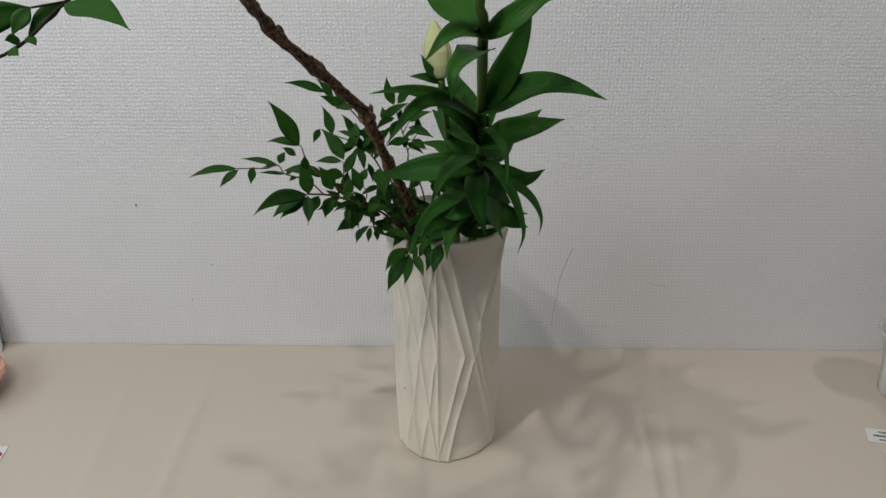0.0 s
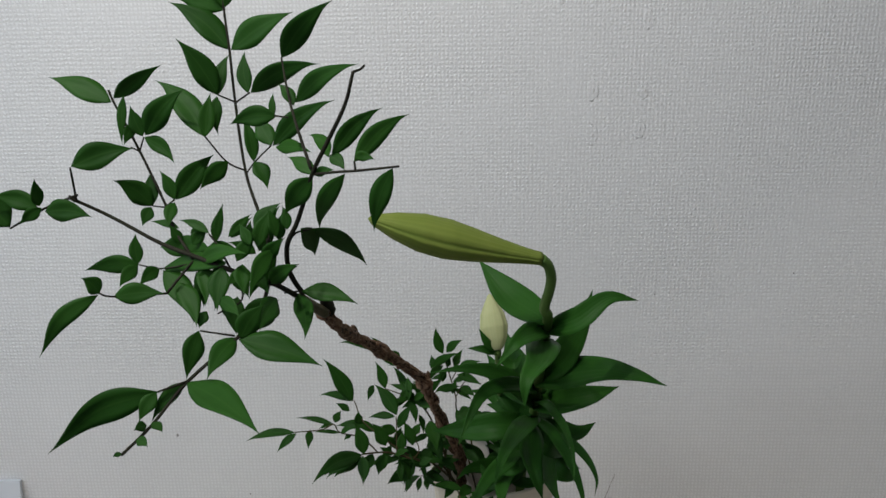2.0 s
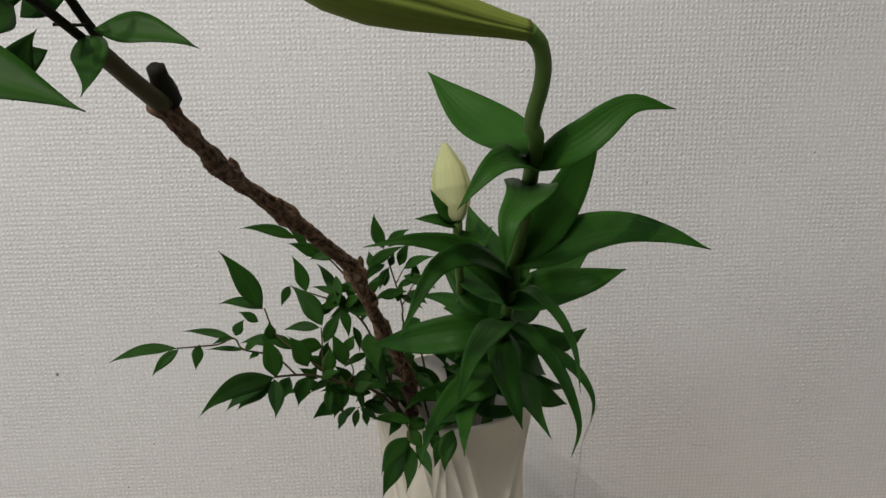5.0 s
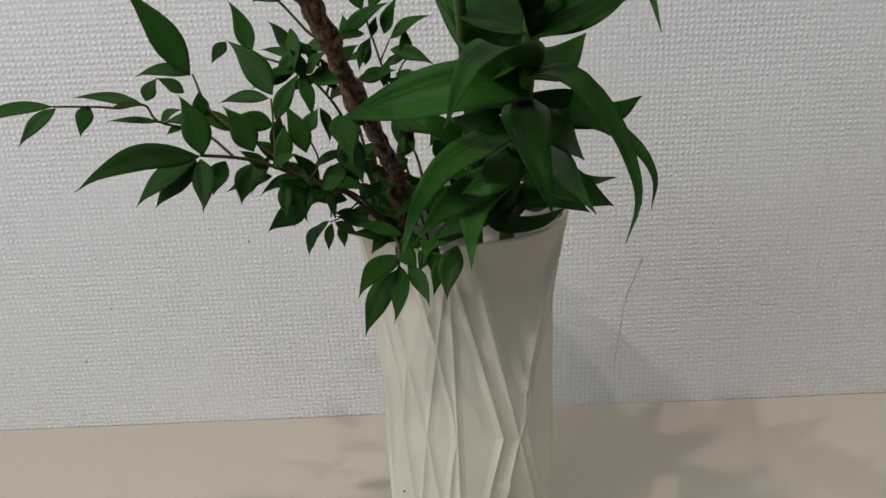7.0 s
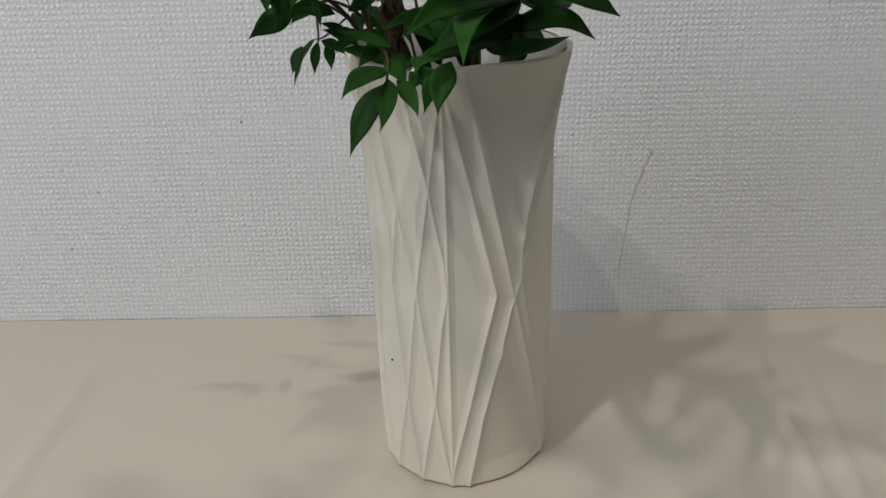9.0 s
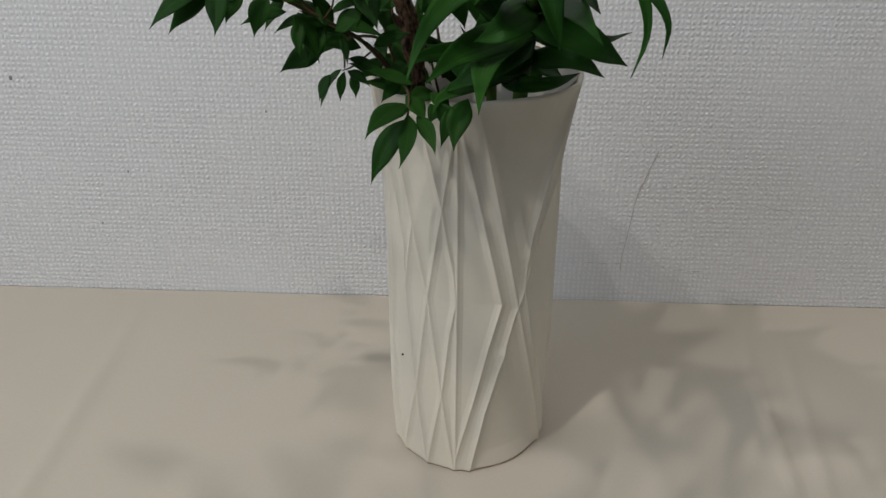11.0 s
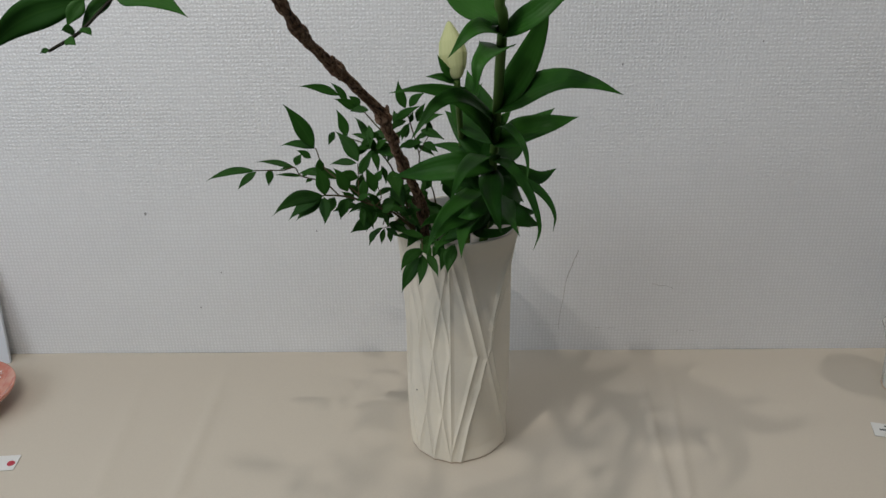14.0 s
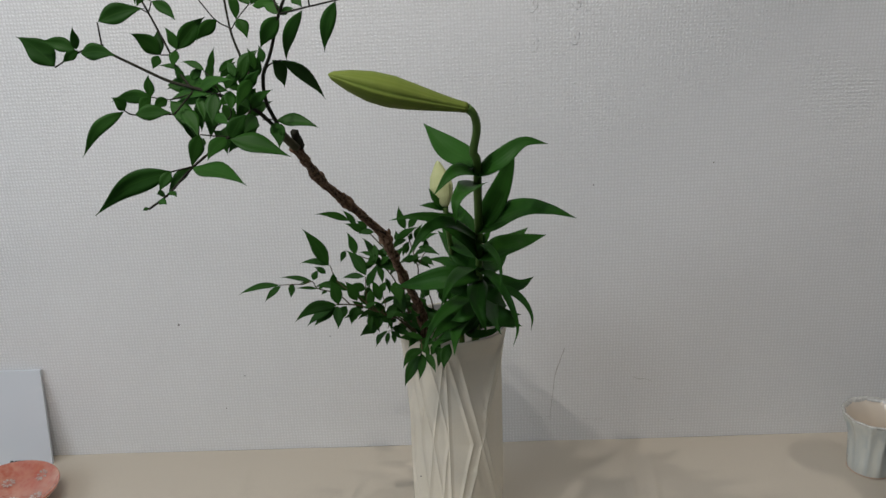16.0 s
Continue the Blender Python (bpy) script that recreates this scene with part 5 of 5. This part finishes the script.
leaf(SPRAY, [(-0.0335, 0.9713, 0.3911), (-0.0099, 0.9499, 0.3891)], 0.0115)
leaf(SPRAY, [(-0.0762, 0.9060, 0.4488), (-0.0881, 0.9037, 0.4658)], 0.0081)
leaf(SPRAY, [(-0.0580, 0.8964, 0.3658), (-0.0318, 0.8904, 0.3757)], 0.0090)
leaf(SPRAY, [(-0.1355, 0.8764, 0.4261), (-0.1692, 0.8780, 0.4254)], 0.0105)
leaf(SPRAY, [(-0.0534, 0.9343, 0.3680), (-0.0317, 0.9168, 0.3735)], 0.0091)
leaf(SPRAY, [(-0.0413, 0.9699, 0.4343), (-0.0204, 0.9688, 0.4417)], 0.0069)
leaf(SPRAY, [(-0.0998, 0.8973, 0.4918), (-0.1253, 0.8888, 0.5068)], 0.0108)
leaf(SPRAY, [(-0.1039, 0.8606, 0.3958), (-0.1310, 0.8558, 0.3889)], 0.0106)
leaf(SPRAY, [(-0.1081, 0.8781, 0.4023), (-0.1197, 0.8663, 0.3823)], 0.0081)
leaf(SPRAY, [(-0.0917, 0.8990, 0.4466), (-0.1154, 0.8863, 0.4417)], 0.0088)
leaf(SPRAY, [(-0.0467, 0.9698, 0.4295), (-0.0642, 0.9663, 0.4199)], 0.0058)
leaf(SPRAY, [(-0.0856, 0.9018, 0.4613), (-0.1017, 0.8927, 0.4443)], 0.0093)
leaf(SPRAY, [(-0.1026, 0.8550, 0.4031), (-0.0852, 0.8499, 0.4123)], 0.0076)
leaf(SPRAY, [(-0.0927, 0.8811, 0.3891), (-0.1156, 0.8722, 0.3795)], 0.0083)
leaf(SPRAY, [(-0.0689, 0.9262, 0.3882), (-0.0905, 0.9174, 0.3788)], 0.0080)
leaf(SPRAY, [(-0.0494, 0.9685, 0.4442), (-0.0688, 0.9663, 0.4383)], 0.0063)
leaf(SPRAY, [(-0.0677, 0.9066, 0.4341), (-0.0744, 0.8914, 0.4585)], 0.0101)
leaf(SPRAY, [(-0.1050, 0.8569, 0.4018), (-0.1187, 0.8489, 0.4162)], 0.0078)
leaf(SPRAY, [(-0.1009, 0.8783, 0.4055), (-0.0947, 0.8628, 0.4328)], 0.0110)
leaf(SPRAY, [(-0.0859, 0.9024, 0.4430), (-0.0898, 0.8876, 0.4644)], 0.0088)
leaf(SPRAY, [(-0.0378, 0.9708, 0.3977), (-0.0307, 0.9526, 0.3732)], 0.0096)
leaf(SPRAY, [(-0.0900, 0.8988, 0.4743), (-0.0891, 0.8861, 0.4500)], 0.0085)
leaf(SPRAY, [(-0.0804, 0.8806, 0.3819), (-0.0934, 0.8681, 0.4073)], 0.0100)
leaf(SPRAY, [(-0.0982, 0.8784, 0.3986), (-0.0821, 0.8622, 0.3867)], 0.0072)
leaf(SPRAY, [(-0.0829, 0.9000, 0.4441), (-0.0544, 0.8850, 0.4411)], 0.0121)
leaf(SPRAY, [(-0.0497, 0.9674, 0.4530), (-0.0581, 0.9659, 0.4315)], 0.0080)
leaf(SPRAY, [(-0.0812, 0.9033, 0.4571), (-0.0969, 0.8939, 0.4706)], 0.0069)
leaf(SPRAY, [(-0.0965, 0.8624, 0.3912), (-0.0952, 0.8474, 0.3725)], 0.0089)
leaf(SPRAY, [(-0.1152, 0.8780, 0.4122), (-0.0930, 0.8774, 0.3879)], 0.0111)
leaf(SPRAY, [(-0.0533, 0.9372, 0.3647), (-0.0480, 0.9218, 0.3904)], 0.0105)
leaf(SPRAY, [(-0.0401, 0.9696, 0.4251), (-0.0184, 0.9616, 0.4136)], 0.0081)
leaf(BRANCH, [(-0.2058, 0.5297, 0.7374), (-0.1781, 0.5289, 0.7344)], 0.0119)
leaf(BRANCH, [(-0.1682, 0.5328, 0.7259), (-0.2085, 0.5332, 0.7190)], 0.0111)
leaf(BRANCH, [(-0.2081, 0.5388, 0.7217), (-0.1900, 0.5283, 0.6893)], 0.0126)
leaf(BRANCH, [(-0.1949, 0.5244, 0.7173), (-0.1879, 0.5295, 0.6858)], 0.0126)
leaf(BRANCH, [(-0.1861, 0.5302, 0.7211), (-0.1816, 0.5231, 0.7000)], 0.0082)
leaf(BRANCH, [(-0.1765, 0.5476, 0.7216), (-0.1824, 0.5453, 0.6898)], 0.0126)
leaf(BRANCH, [(-0.1678, 0.5438, 0.7182), (-0.1587, 0.5417, 0.6999)], 0.0107)
leaf(BRANCH, [(-0.1385, 0.5391, 0.7310), (-0.1554, 0.5304, 0.7031)], 0.0126)
leaf(BRANCH, [(-0.1472, 0.5390, 0.7089), (-0.1269, 0.5448, 0.7195)], 0.0107)
leaf(BRANCH, [(-0.1661, 0.5363, 0.6890), (-0.1777, 0.5395, 0.6986)], 0.0089)
leaf(BRANCH, [(-0.1653, 0.5399, 0.7014), (-0.1649, 0.5294, 0.6796)], 0.0116)
leaf(BRANCH, [(-0.1415, 0.5419, 0.6980), (-0.1680, 0.5421, 0.6776)], 0.0126)
leaf(BRANCH, [(-0.1509, 0.5311, 0.6832), (-0.1345, 0.5200, 0.7064)], 0.0126)
leaf(BRANCH, [(-0.1825, 0.5444, 0.7322), (-0.1607, 0.5422, 0.7286)], 0.0086)
leaf(BRANCH, [(-0.1706, 0.5410, 0.7264), (-0.1957, 0.5470, 0.7232)], 0.0086)
leaf(BRANCH, [(-0.1761, 0.5409, 0.7361), (-0.1711, 0.5477, 0.7583)], 0.0068)
leaf(BRANCH, [(-0.1642, 0.5334, 0.7413), (-0.1512, 0.5378, 0.7531)], 0.0066)
leaf(BRANCH, [(-0.1539, 0.5345, 0.7353), (-0.1531, 0.5417, 0.7501)], 0.0074)
leaf(BRANCH, [(-0.1506, 0.5448, 0.7292), (-0.1333, 0.5349, 0.7606)], 0.0131)
leaf(BRANCH, [(-0.1336, 0.5273, 0.7411), (-0.1271, 0.5198, 0.7612)], 0.0074)
leaf(BRANCH, [(-0.1921, 0.5468, 0.7369), (-0.1817, 0.5438, 0.7464)], 0.0072)
leaf(BRANCH, [(-0.1853, 0.5388, 0.6921), (-0.1894, 0.5331, 0.6829)], 0.0074)
leaf(BRANCH, [(-0.1504, 0.5360, 0.7305), (-0.1654, 0.5321, 0.7388)], 0.0072)
leaf(SPRAY, [(-0.0665, 0.9000, 0.4200), (-0.0602, 0.8800, 0.4090), (-0.0570, 0.8700, 0.3972)], 0.0190)
leaf(SPRAY, [(-0.0725, 0.8837, 0.3613), (-0.0510, 0.9100, 0.3370)], 0.0105)
leaf(SPRAY, [(-0.0350, 0.9000, 0.3340), (-0.0660, 0.8850, 0.3460)], 0.0125)
leaf(SPRAY, [(-0.0590, 0.9500, 0.3450), (-0.0320, 0.9300, 0.3320)], 0.0130)
leaf(SPRAY, [(-0.0380, 0.9350, 0.4080), (-0.0030, 0.9200, 0.3950)], 0.0190)
leaf(SPRAY, [(-0.0180, 0.9400, 0.4120), (-0.0050, 0.9250, 0.3990)], 0.0130)
leaf(SPRAY, [(-0.0620, 0.9500, 0.3560), (-0.0550, 0.9400, 0.3430)], 0.0100)
leaf(SPRAY, [(-0.0090, 0.9500, 0.3860), (0.0000, 0.9400, 0.3660)], 0.0130)
leaf(SPRAY, [(-0.0020, 0.9400, 0.3480), (0.0210, 0.9200, 0.3590)], 0.0100)
leaf(SPRAY, [(0.0270, 0.9500, 0.3510), (0.0370, 0.9300, 0.3470)], 0.0100)
leaf(SPRAY, [(-0.0300, 0.9600, 0.3490), (-0.0070, 0.9400, 0.3370)], 0.0140)
leaf(SPRAY, [(0.0150, 0.9600, 0.3590), (0.0340, 0.9500, 0.3430)], 0.0160)
leaf(SPRAY, [(-0.0430, 0.9500, 0.3350), (-0.0220, 0.9300, 0.3290)], 0.0140)
leaf(SPRAY, [(-0.0200, 0.9000, 0.3350), (-0.0360, 0.8800, 0.3320)], 0.0130)
leaf(SPRAY, [(-0.0110, 0.8950, 0.3320), (-0.0220, 0.8750, 0.3210)], 0.0130)
leaf(SPRAY, [(-0.0790, 0.9200, 0.3700), (-0.0940, 0.9000, 0.3580)], 0.0140)
leaf(SPRAY, [(-0.0890, 0.9150, 0.3730), (-0.1040, 0.9000, 0.3660)], 0.0110)
leaf(SPRAY, [(-0.0890, 0.9050, 0.3440), (-0.0960, 0.9000, 0.3270)], 0.0090)
leaf(SPRAY, [(-0.0390, 0.9850, 0.3530), (-0.0250, 0.9650, 0.3320)], 0.0150)
leaf(SPRAY, [(-0.0600, 0.9850, 0.3540), (-0.0400, 0.9700, 0.3360)], 0.0150)
leaf(SPRAY, [(-0.0230, 0.9750, 0.3790), (-0.0380, 0.9650, 0.3660)], 0.0120)
leaf(SPRAY, [(0.0040, 0.9700, 0.3940), (-0.0130, 0.9600, 0.3770)], 0.0160)
leaf(SPRAY, [(-0.0707, 0.8932, 0.3906), (-0.0600, 0.9350, 0.3590)], 0.0100)
twig(SPRAY, [(-0.0450, 0.9650, 0.3160), (-0.0560, 0.9550, 0.3520), (-0.0716, 0.8837, 0.3736), (-0.0810, 0.9200, 0.3440)], 0.0016, 0.0007)
twig(SPRAY, [(-0.0510, 0.9650, 0.3200), (-0.0510, 0.9600, 0.3620), (-0.0530, 0.9600, 0.3910)], 0.0016, 0.0007)
twig(SPRAY, [(-0.0160, 0.9700, 0.3220), (-0.0210, 0.9700, 0.3620), (-0.0300, 0.9650, 0.3880)], 0.0016, 0.0007)
twig(SPRAY, [(-0.0390, 0.9300, 0.3220), (-0.0590, 0.9200, 0.3560), (-0.0870, 0.9150, 0.3730), (-0.1070, 0.9050, 0.3840)], 0.0016, 0.0007)
leaf(SPRAY, [(-0.0040, 0.9750, 0.3130), (-0.0350, 0.9600, 0.3590)], 0.0170)
leaf(SPRAY, [(0.0190, 0.9800, 0.3020), (-0.0040, 0.9650, 0.3620)], 0.0180)
leaf(SPRAY, [(0.0250, 0.9600, 0.3570), (-0.0100, 0.9500, 0.3910)], 0.0170)
leaf(SPRAY, [(-0.0310, 0.9700, 0.3020), (-0.0530, 0.9600, 0.3380)], 0.0140)
leaf(SPRAY, [(0.0430, 0.9850, 0.3050), (0.0650, 0.9750, 0.3470)], 0.0180)
LILY = thing("lily", (VASE[0], VASE[1], 0.0), "green lily stalk with strap leaves and one long closed bud", "lily")
stalk(LILY, [(0.0300, 0.9650, 0.1600), (0.0400, 0.9500, 0.3100), (0.0420, 0.9300, 0.3550), (0.0440, 0.8900, 0.4050), (0.0450, 0.8450, 0.4570), (0.0440, 0.7850, 0.5190), (0.0420, 0.7150, 0.5900), (0.0410, 0.6720, 0.6330), (0.0376, 0.6650, 0.6450), (0.0411, 0.6550, 0.6686), (0.0385, 0.6480, 0.6839), (0.0322, 0.6440, 0.6913)], [0.0055, 0.0055, 0.005, 0.005, 0.0048, 0.0046, 0.0045, 0.0042, 0.0042, 0.004, 0.004, 0.0044])
bud(LILY, (0.0322, 0.6440, 0.6913), (-0.0912, 0.6200, 0.7297), 0.0149, GREEN_BUD, 'long closed yellow-green lily bud')
lily_leaf(LILY, [(0.0411, 0.6750, 0.6300), (0.0127, 0.7100, 0.6390), (-0.0124, 0.7400, 0.6603)], 0.0291)
lily_leaf(LILY, [(0.0414, 0.6872, 0.6179), (0.0615, 0.6600, 0.6362), (0.0862, 0.6650, 0.6525), (0.1105, 0.6680, 0.6493)], 0.0202)
lily_leaf(LILY, [(0.0437, 0.7742, 0.5300), (0.0626, 0.7350, 0.5745), (0.0742, 0.7150, 0.6127), (0.0797, 0.7000, 0.6466)], 0.0279)
lily_leaf(LILY, [(0.0414, 0.6872, 0.6179), (0.0180, 0.6350, 0.6320), (-0.0020, 0.6220, 0.6140)], 0.0186)
lily_leaf(LILY, [(0.0417, 0.7023, 0.6027), (0.0310, 0.6250, 0.6184), (0.0196, 0.6000, 0.6142), (0.0180, 0.5960, 0.5930)], 0.0285, 1.0)
lily_leaf(LILY, [(0.0437, 0.7742, 0.5300), (0.0867, 0.7050, 0.5727), (0.1147, 0.6900, 0.5758), (0.1421, 0.6870, 0.5666)], 0.0296)
lily_leaf(LILY, [(0.0446, 0.8213, 0.4815), (0.0850, 0.7800, 0.5095), (0.1225, 0.7900, 0.5156)], 0.0295)
lily_leaf(LILY, [(0.0446, 0.8213, 0.4815), (0.0805, 0.8300, 0.4937), (0.1058, 0.8400, 0.5092)], 0.0258)
lily_leaf(LILY, [(0.0444, 0.8240, 0.4790), (0.0259, 0.7659, 0.5251), (0.0048, 0.7529, 0.5472), (-0.0244, 0.7413, 0.5581), (-0.0546, 0.7389, 0.5552)], 0.0220)
lily_leaf(LILY, [(0.0441, 0.7920, 0.5118), (0.0104, 0.7000, 0.5616), (-0.0118, 0.6800, 0.5621), (-0.0301, 0.6125, 0.5552)], 0.0158)
lily_leaf(LILY, [(0.0445, 0.8154, 0.4876), (0.0477, 0.7350, 0.5255), (0.0586, 0.6900, 0.5275), (0.0619, 0.6550, 0.5224), (0.0591, 0.6235, 0.5151)], 0.0100)
lily_leaf(LILY, [(0.0449, 0.8500, 0.4512), (0.0587, 0.8000, 0.4630), (0.0732, 0.7650, 0.4523), (0.0821, 0.7500, 0.4326), (0.0849, 0.7450, 0.4153), (0.0790, 0.7410, 0.3970)], 0.0118)
lily_leaf(LILY, [(0.0443, 0.8762, 0.4209), (0.0791, 0.8500, 0.4244), (0.0979, 0.8250, 0.4188), (0.1069, 0.8050, 0.4062), (0.1050, 0.7990, 0.3890)], 0.0112)
lily_leaf(LILY, [(0.0445, 0.8684, 0.4300), (0.0916, 0.8700, 0.4206), (0.1163, 0.8800, 0.4285)], 0.0267)
lily_leaf(LILY, [(0.0432, 0.9050, 0.3850), (0.0540, 0.8850, 0.3930), (0.0593, 0.7778, 0.4137), (0.0658, 0.7437, 0.4114)], 0.0250)
lily_leaf(LILY, [(0.0432, 0.9064, 0.3845), (0.0742, 0.8600, 0.3802), (0.1001, 0.8690, 0.3637)], 0.0270)
lily_leaf(LILY, [(0.0448, 0.8520, 0.4520), (0.0150, 0.8720, 0.4770), (-0.0060, 0.8850, 0.4940)], 0.0330)
lily_leaf(LILY, [(0.0444, 0.8066, 0.4967), (0.0242, 0.8400, 0.5251), (0.0172, 0.8600, 0.5440)], 0.0279)
lily_leaf(LILY, [(0.0446, 0.8213, 0.4815), (0.0156, 0.8600, 0.4891), (-0.0026, 0.8900, 0.5067)], 0.0256)
lily_leaf(LILY, [(0.0416, 0.9344, 0.3452), (-0.0174, 0.9000, 0.3598), (-0.0366, 0.8800, 0.3572)], 0.0206)
lily_leaf(LILY, [(0.0422, 0.9258, 0.3603), (-0.0052, 0.9000, 0.4096), (-0.0360, 0.9200, 0.4184)], 0.0183)
lily_leaf(LILY, [(0.0434, 0.9015, 0.3906), (0.0818, 0.8900, 0.3721), (0.0970, 0.8500, 0.3893)], 0.0131)
lily_leaf(LILY, [(0.0420, 0.9303, 0.3542), (0.0168, 0.9200, 0.3490), (-0.0026, 0.9000, 0.3369)], 0.0222)
lily_leaf(LILY, [(0.0417, 0.9330, 0.3482), (0.0717, 0.9000, 0.3575), (0.0934, 0.9100, 0.3430)], 0.0174)
lily_leaf(LILY, [(0.0443, 0.8762, 0.4209), (0.0080, 0.9300, 0.4336), (-0.0241, 0.9500, 0.4334)], 0.0197)
lily_leaf(LILY, [(0.0446, 0.8631, 0.4360), (0.0257, 0.9000, 0.4221), (0.0055, 0.9000, 0.3905)], 0.0204)
lily_leaf(LILY, [(0.0414, 0.9357, 0.3421), (-0.0086, 0.8800, 0.3406), (-0.0185, 0.8600, 0.3344)], 0.0194)
lily_leaf(LILY, [(0.0422, 0.9258, 0.3603), (0.0038, 0.8900, 0.3525), (-0.0114, 0.9100, 0.3615)], 0.0196)
lily_leaf(LILY, [(0.0428, 0.9136, 0.3755), (0.0661, 0.9200, 0.3666), (0.0845, 0.9500, 0.3600)], 0.0187)
lily_leaf(LILY, [(0.0449, 0.8500, 0.4512), (0.0668, 0.8800, 0.4509), (0.0856, 0.9000, 0.4630)], 0.0266)
lily_leaf(LILY, [(0.0440, 0.8894, 0.4057), (0.0277, 0.8400, 0.4252), (0.0007, 0.8600, 0.4262)], 0.0271)
lily_leaf(LILY, [(0.0448, 0.8360, 0.4664), (0.0275, 0.8600, 0.4551), (-0.0027, 0.8800, 0.4506)], 0.0296)
lily_leaf(LILY, [(0.0442, 0.8815, 0.4148), (0.0602, 0.8400, 0.4222), (0.0798, 0.8600, 0.3971)], 0.0236)
lily_leaf(LILY, [(0.0425, 0.9209, 0.3664), (0.0156, 0.8800, 0.3598), (-0.0100, 0.8800, 0.3419)], 0.0291)
lily_leaf(LILY, [(0.0434, 0.9015, 0.3906), (0.0250, 0.8500, 0.3913), (0.0066, 0.8600, 0.3797)], 0.0279)
lily_leaf(LILY, [(0.0440, 0.7861, 0.5179), (0.0497, 0.8000, 0.5097), (0.0591, 0.8000, 0.5204)], 0.0129)
lily_leaf(LILY, [(0.0448, 0.8530, 0.4435), (0.0080, 0.8334, 0.4499), (-0.0264, 0.8420, 0.4411), (-0.0621, 0.8631, 0.4276)], 0.0300)
lily_leaf(LILY, [(0.0449, 0.8480, 0.4530), (0.0291, 0.7670, 0.4835), (0.0103, 0.7174, 0.4875), (-0.0014, 0.6850, 0.4721)], 0.0270, 0.9)
lily_leaf(LILY, [(0.0440, 0.8830, 0.4110), (0.0180, 0.8090, 0.4254), (-0.0026, 0.7756, 0.4247), (-0.0164, 0.7572, 0.4119), (-0.0246, 0.7439, 0.3915)], 0.0225, 0.4)
lily_leaf(LILY, [(0.0446, 0.8640, 0.4330), (0.0405, 0.8033, 0.4320), (0.0445, 0.7800, 0.4200), (0.0505, 0.7780, 0.3980)], 0.0270, 0.7)
lily_leaf(LILY, [(0.0425, 0.9209, 0.3664), (0.0174, 0.8700, 0.3651), (0.0120, 0.8396, 0.3603), (0.0103, 0.8199, 0.3490)], 0.0230, 0.7)
lily_leaf(LILY, [(0.0427, 0.9150, 0.3735), (0.0115, 0.8736, 0.3743), (-0.0047, 0.8551, 0.3716), (-0.0205, 0.8335, 0.3624)], 0.0240)
lily_leaf(LILY, [(0.0412, 0.9384, 0.3361), (0.0317, 0.9062, 0.3387), (0.0560, 0.8988, 0.3420), (0.0790, 0.9207, 0.3430)], 0.0135)
lily_leaf(LILY, [(0.0422, 0.9260, 0.3600), (0.0350, 0.9150, 0.3500), (0.0200, 0.9000, 0.3460)], 0.0180)
lily_leaf(LILY, [(0.0424, 0.9230, 0.3640), (0.0220, 0.9250, 0.3820), (0.0060, 0.9200, 0.3720)], 0.0200)
lily_leaf(LILY, [(0.0420, 0.9300, 0.3540), (0.0500, 0.9300, 0.3480), (0.0700, 0.9550, 0.3290)], 0.0170)
lily_leaf(LILY, [(0.0425, 0.9200, 0.3680), (0.0610, 0.9350, 0.3650), (0.0770, 0.9450, 0.3760)], 0.0220)
lily_leaf(LILY, [(0.0420, 0.9300, 0.3540), (0.0190, 0.9450, 0.3570), (-0.0030, 0.9500, 0.3600)], 0.0190)
SIDE = thing("young_lily", (VASE[0], VASE[1], 0.0), "thin lily stem with a pale cream closed bud", "lily")
stalk(SIDE, [(0.02, 0.99, 0.18), (0.02, 0.975, 0.32), (0.0130, 0.8950, 0.4361), (0.0060, 0.7950, 0.5522)], [.004, .004, .0032, .0034])
bud(SIDE, (0.0060, 0.7950, 0.5522), (-0.0013, 0.8150, 0.6020), 0.0134, CREAM_BUD, 'pale cream closed lily bud', 1)
lily_leaf(SIDE, [(0.0059, 0.7950, 0.5517), (-0.0037, 0.7900, 0.5613), (-0.0120, 0.7900, 0.5764)], 0.0085)
lily_leaf(SIDE, [(0.0059, 0.7950, 0.5491), (-0.0075, 0.7900, 0.5554), (-0.0231, 0.7900, 0.5562)], 0.0085)
lily_leaf(SIDE, [(0.0071, 0.8000, 0.5421), (0.0216, 0.8000, 0.5340), (0.0303, 0.8000, 0.5467)], 0.0106)
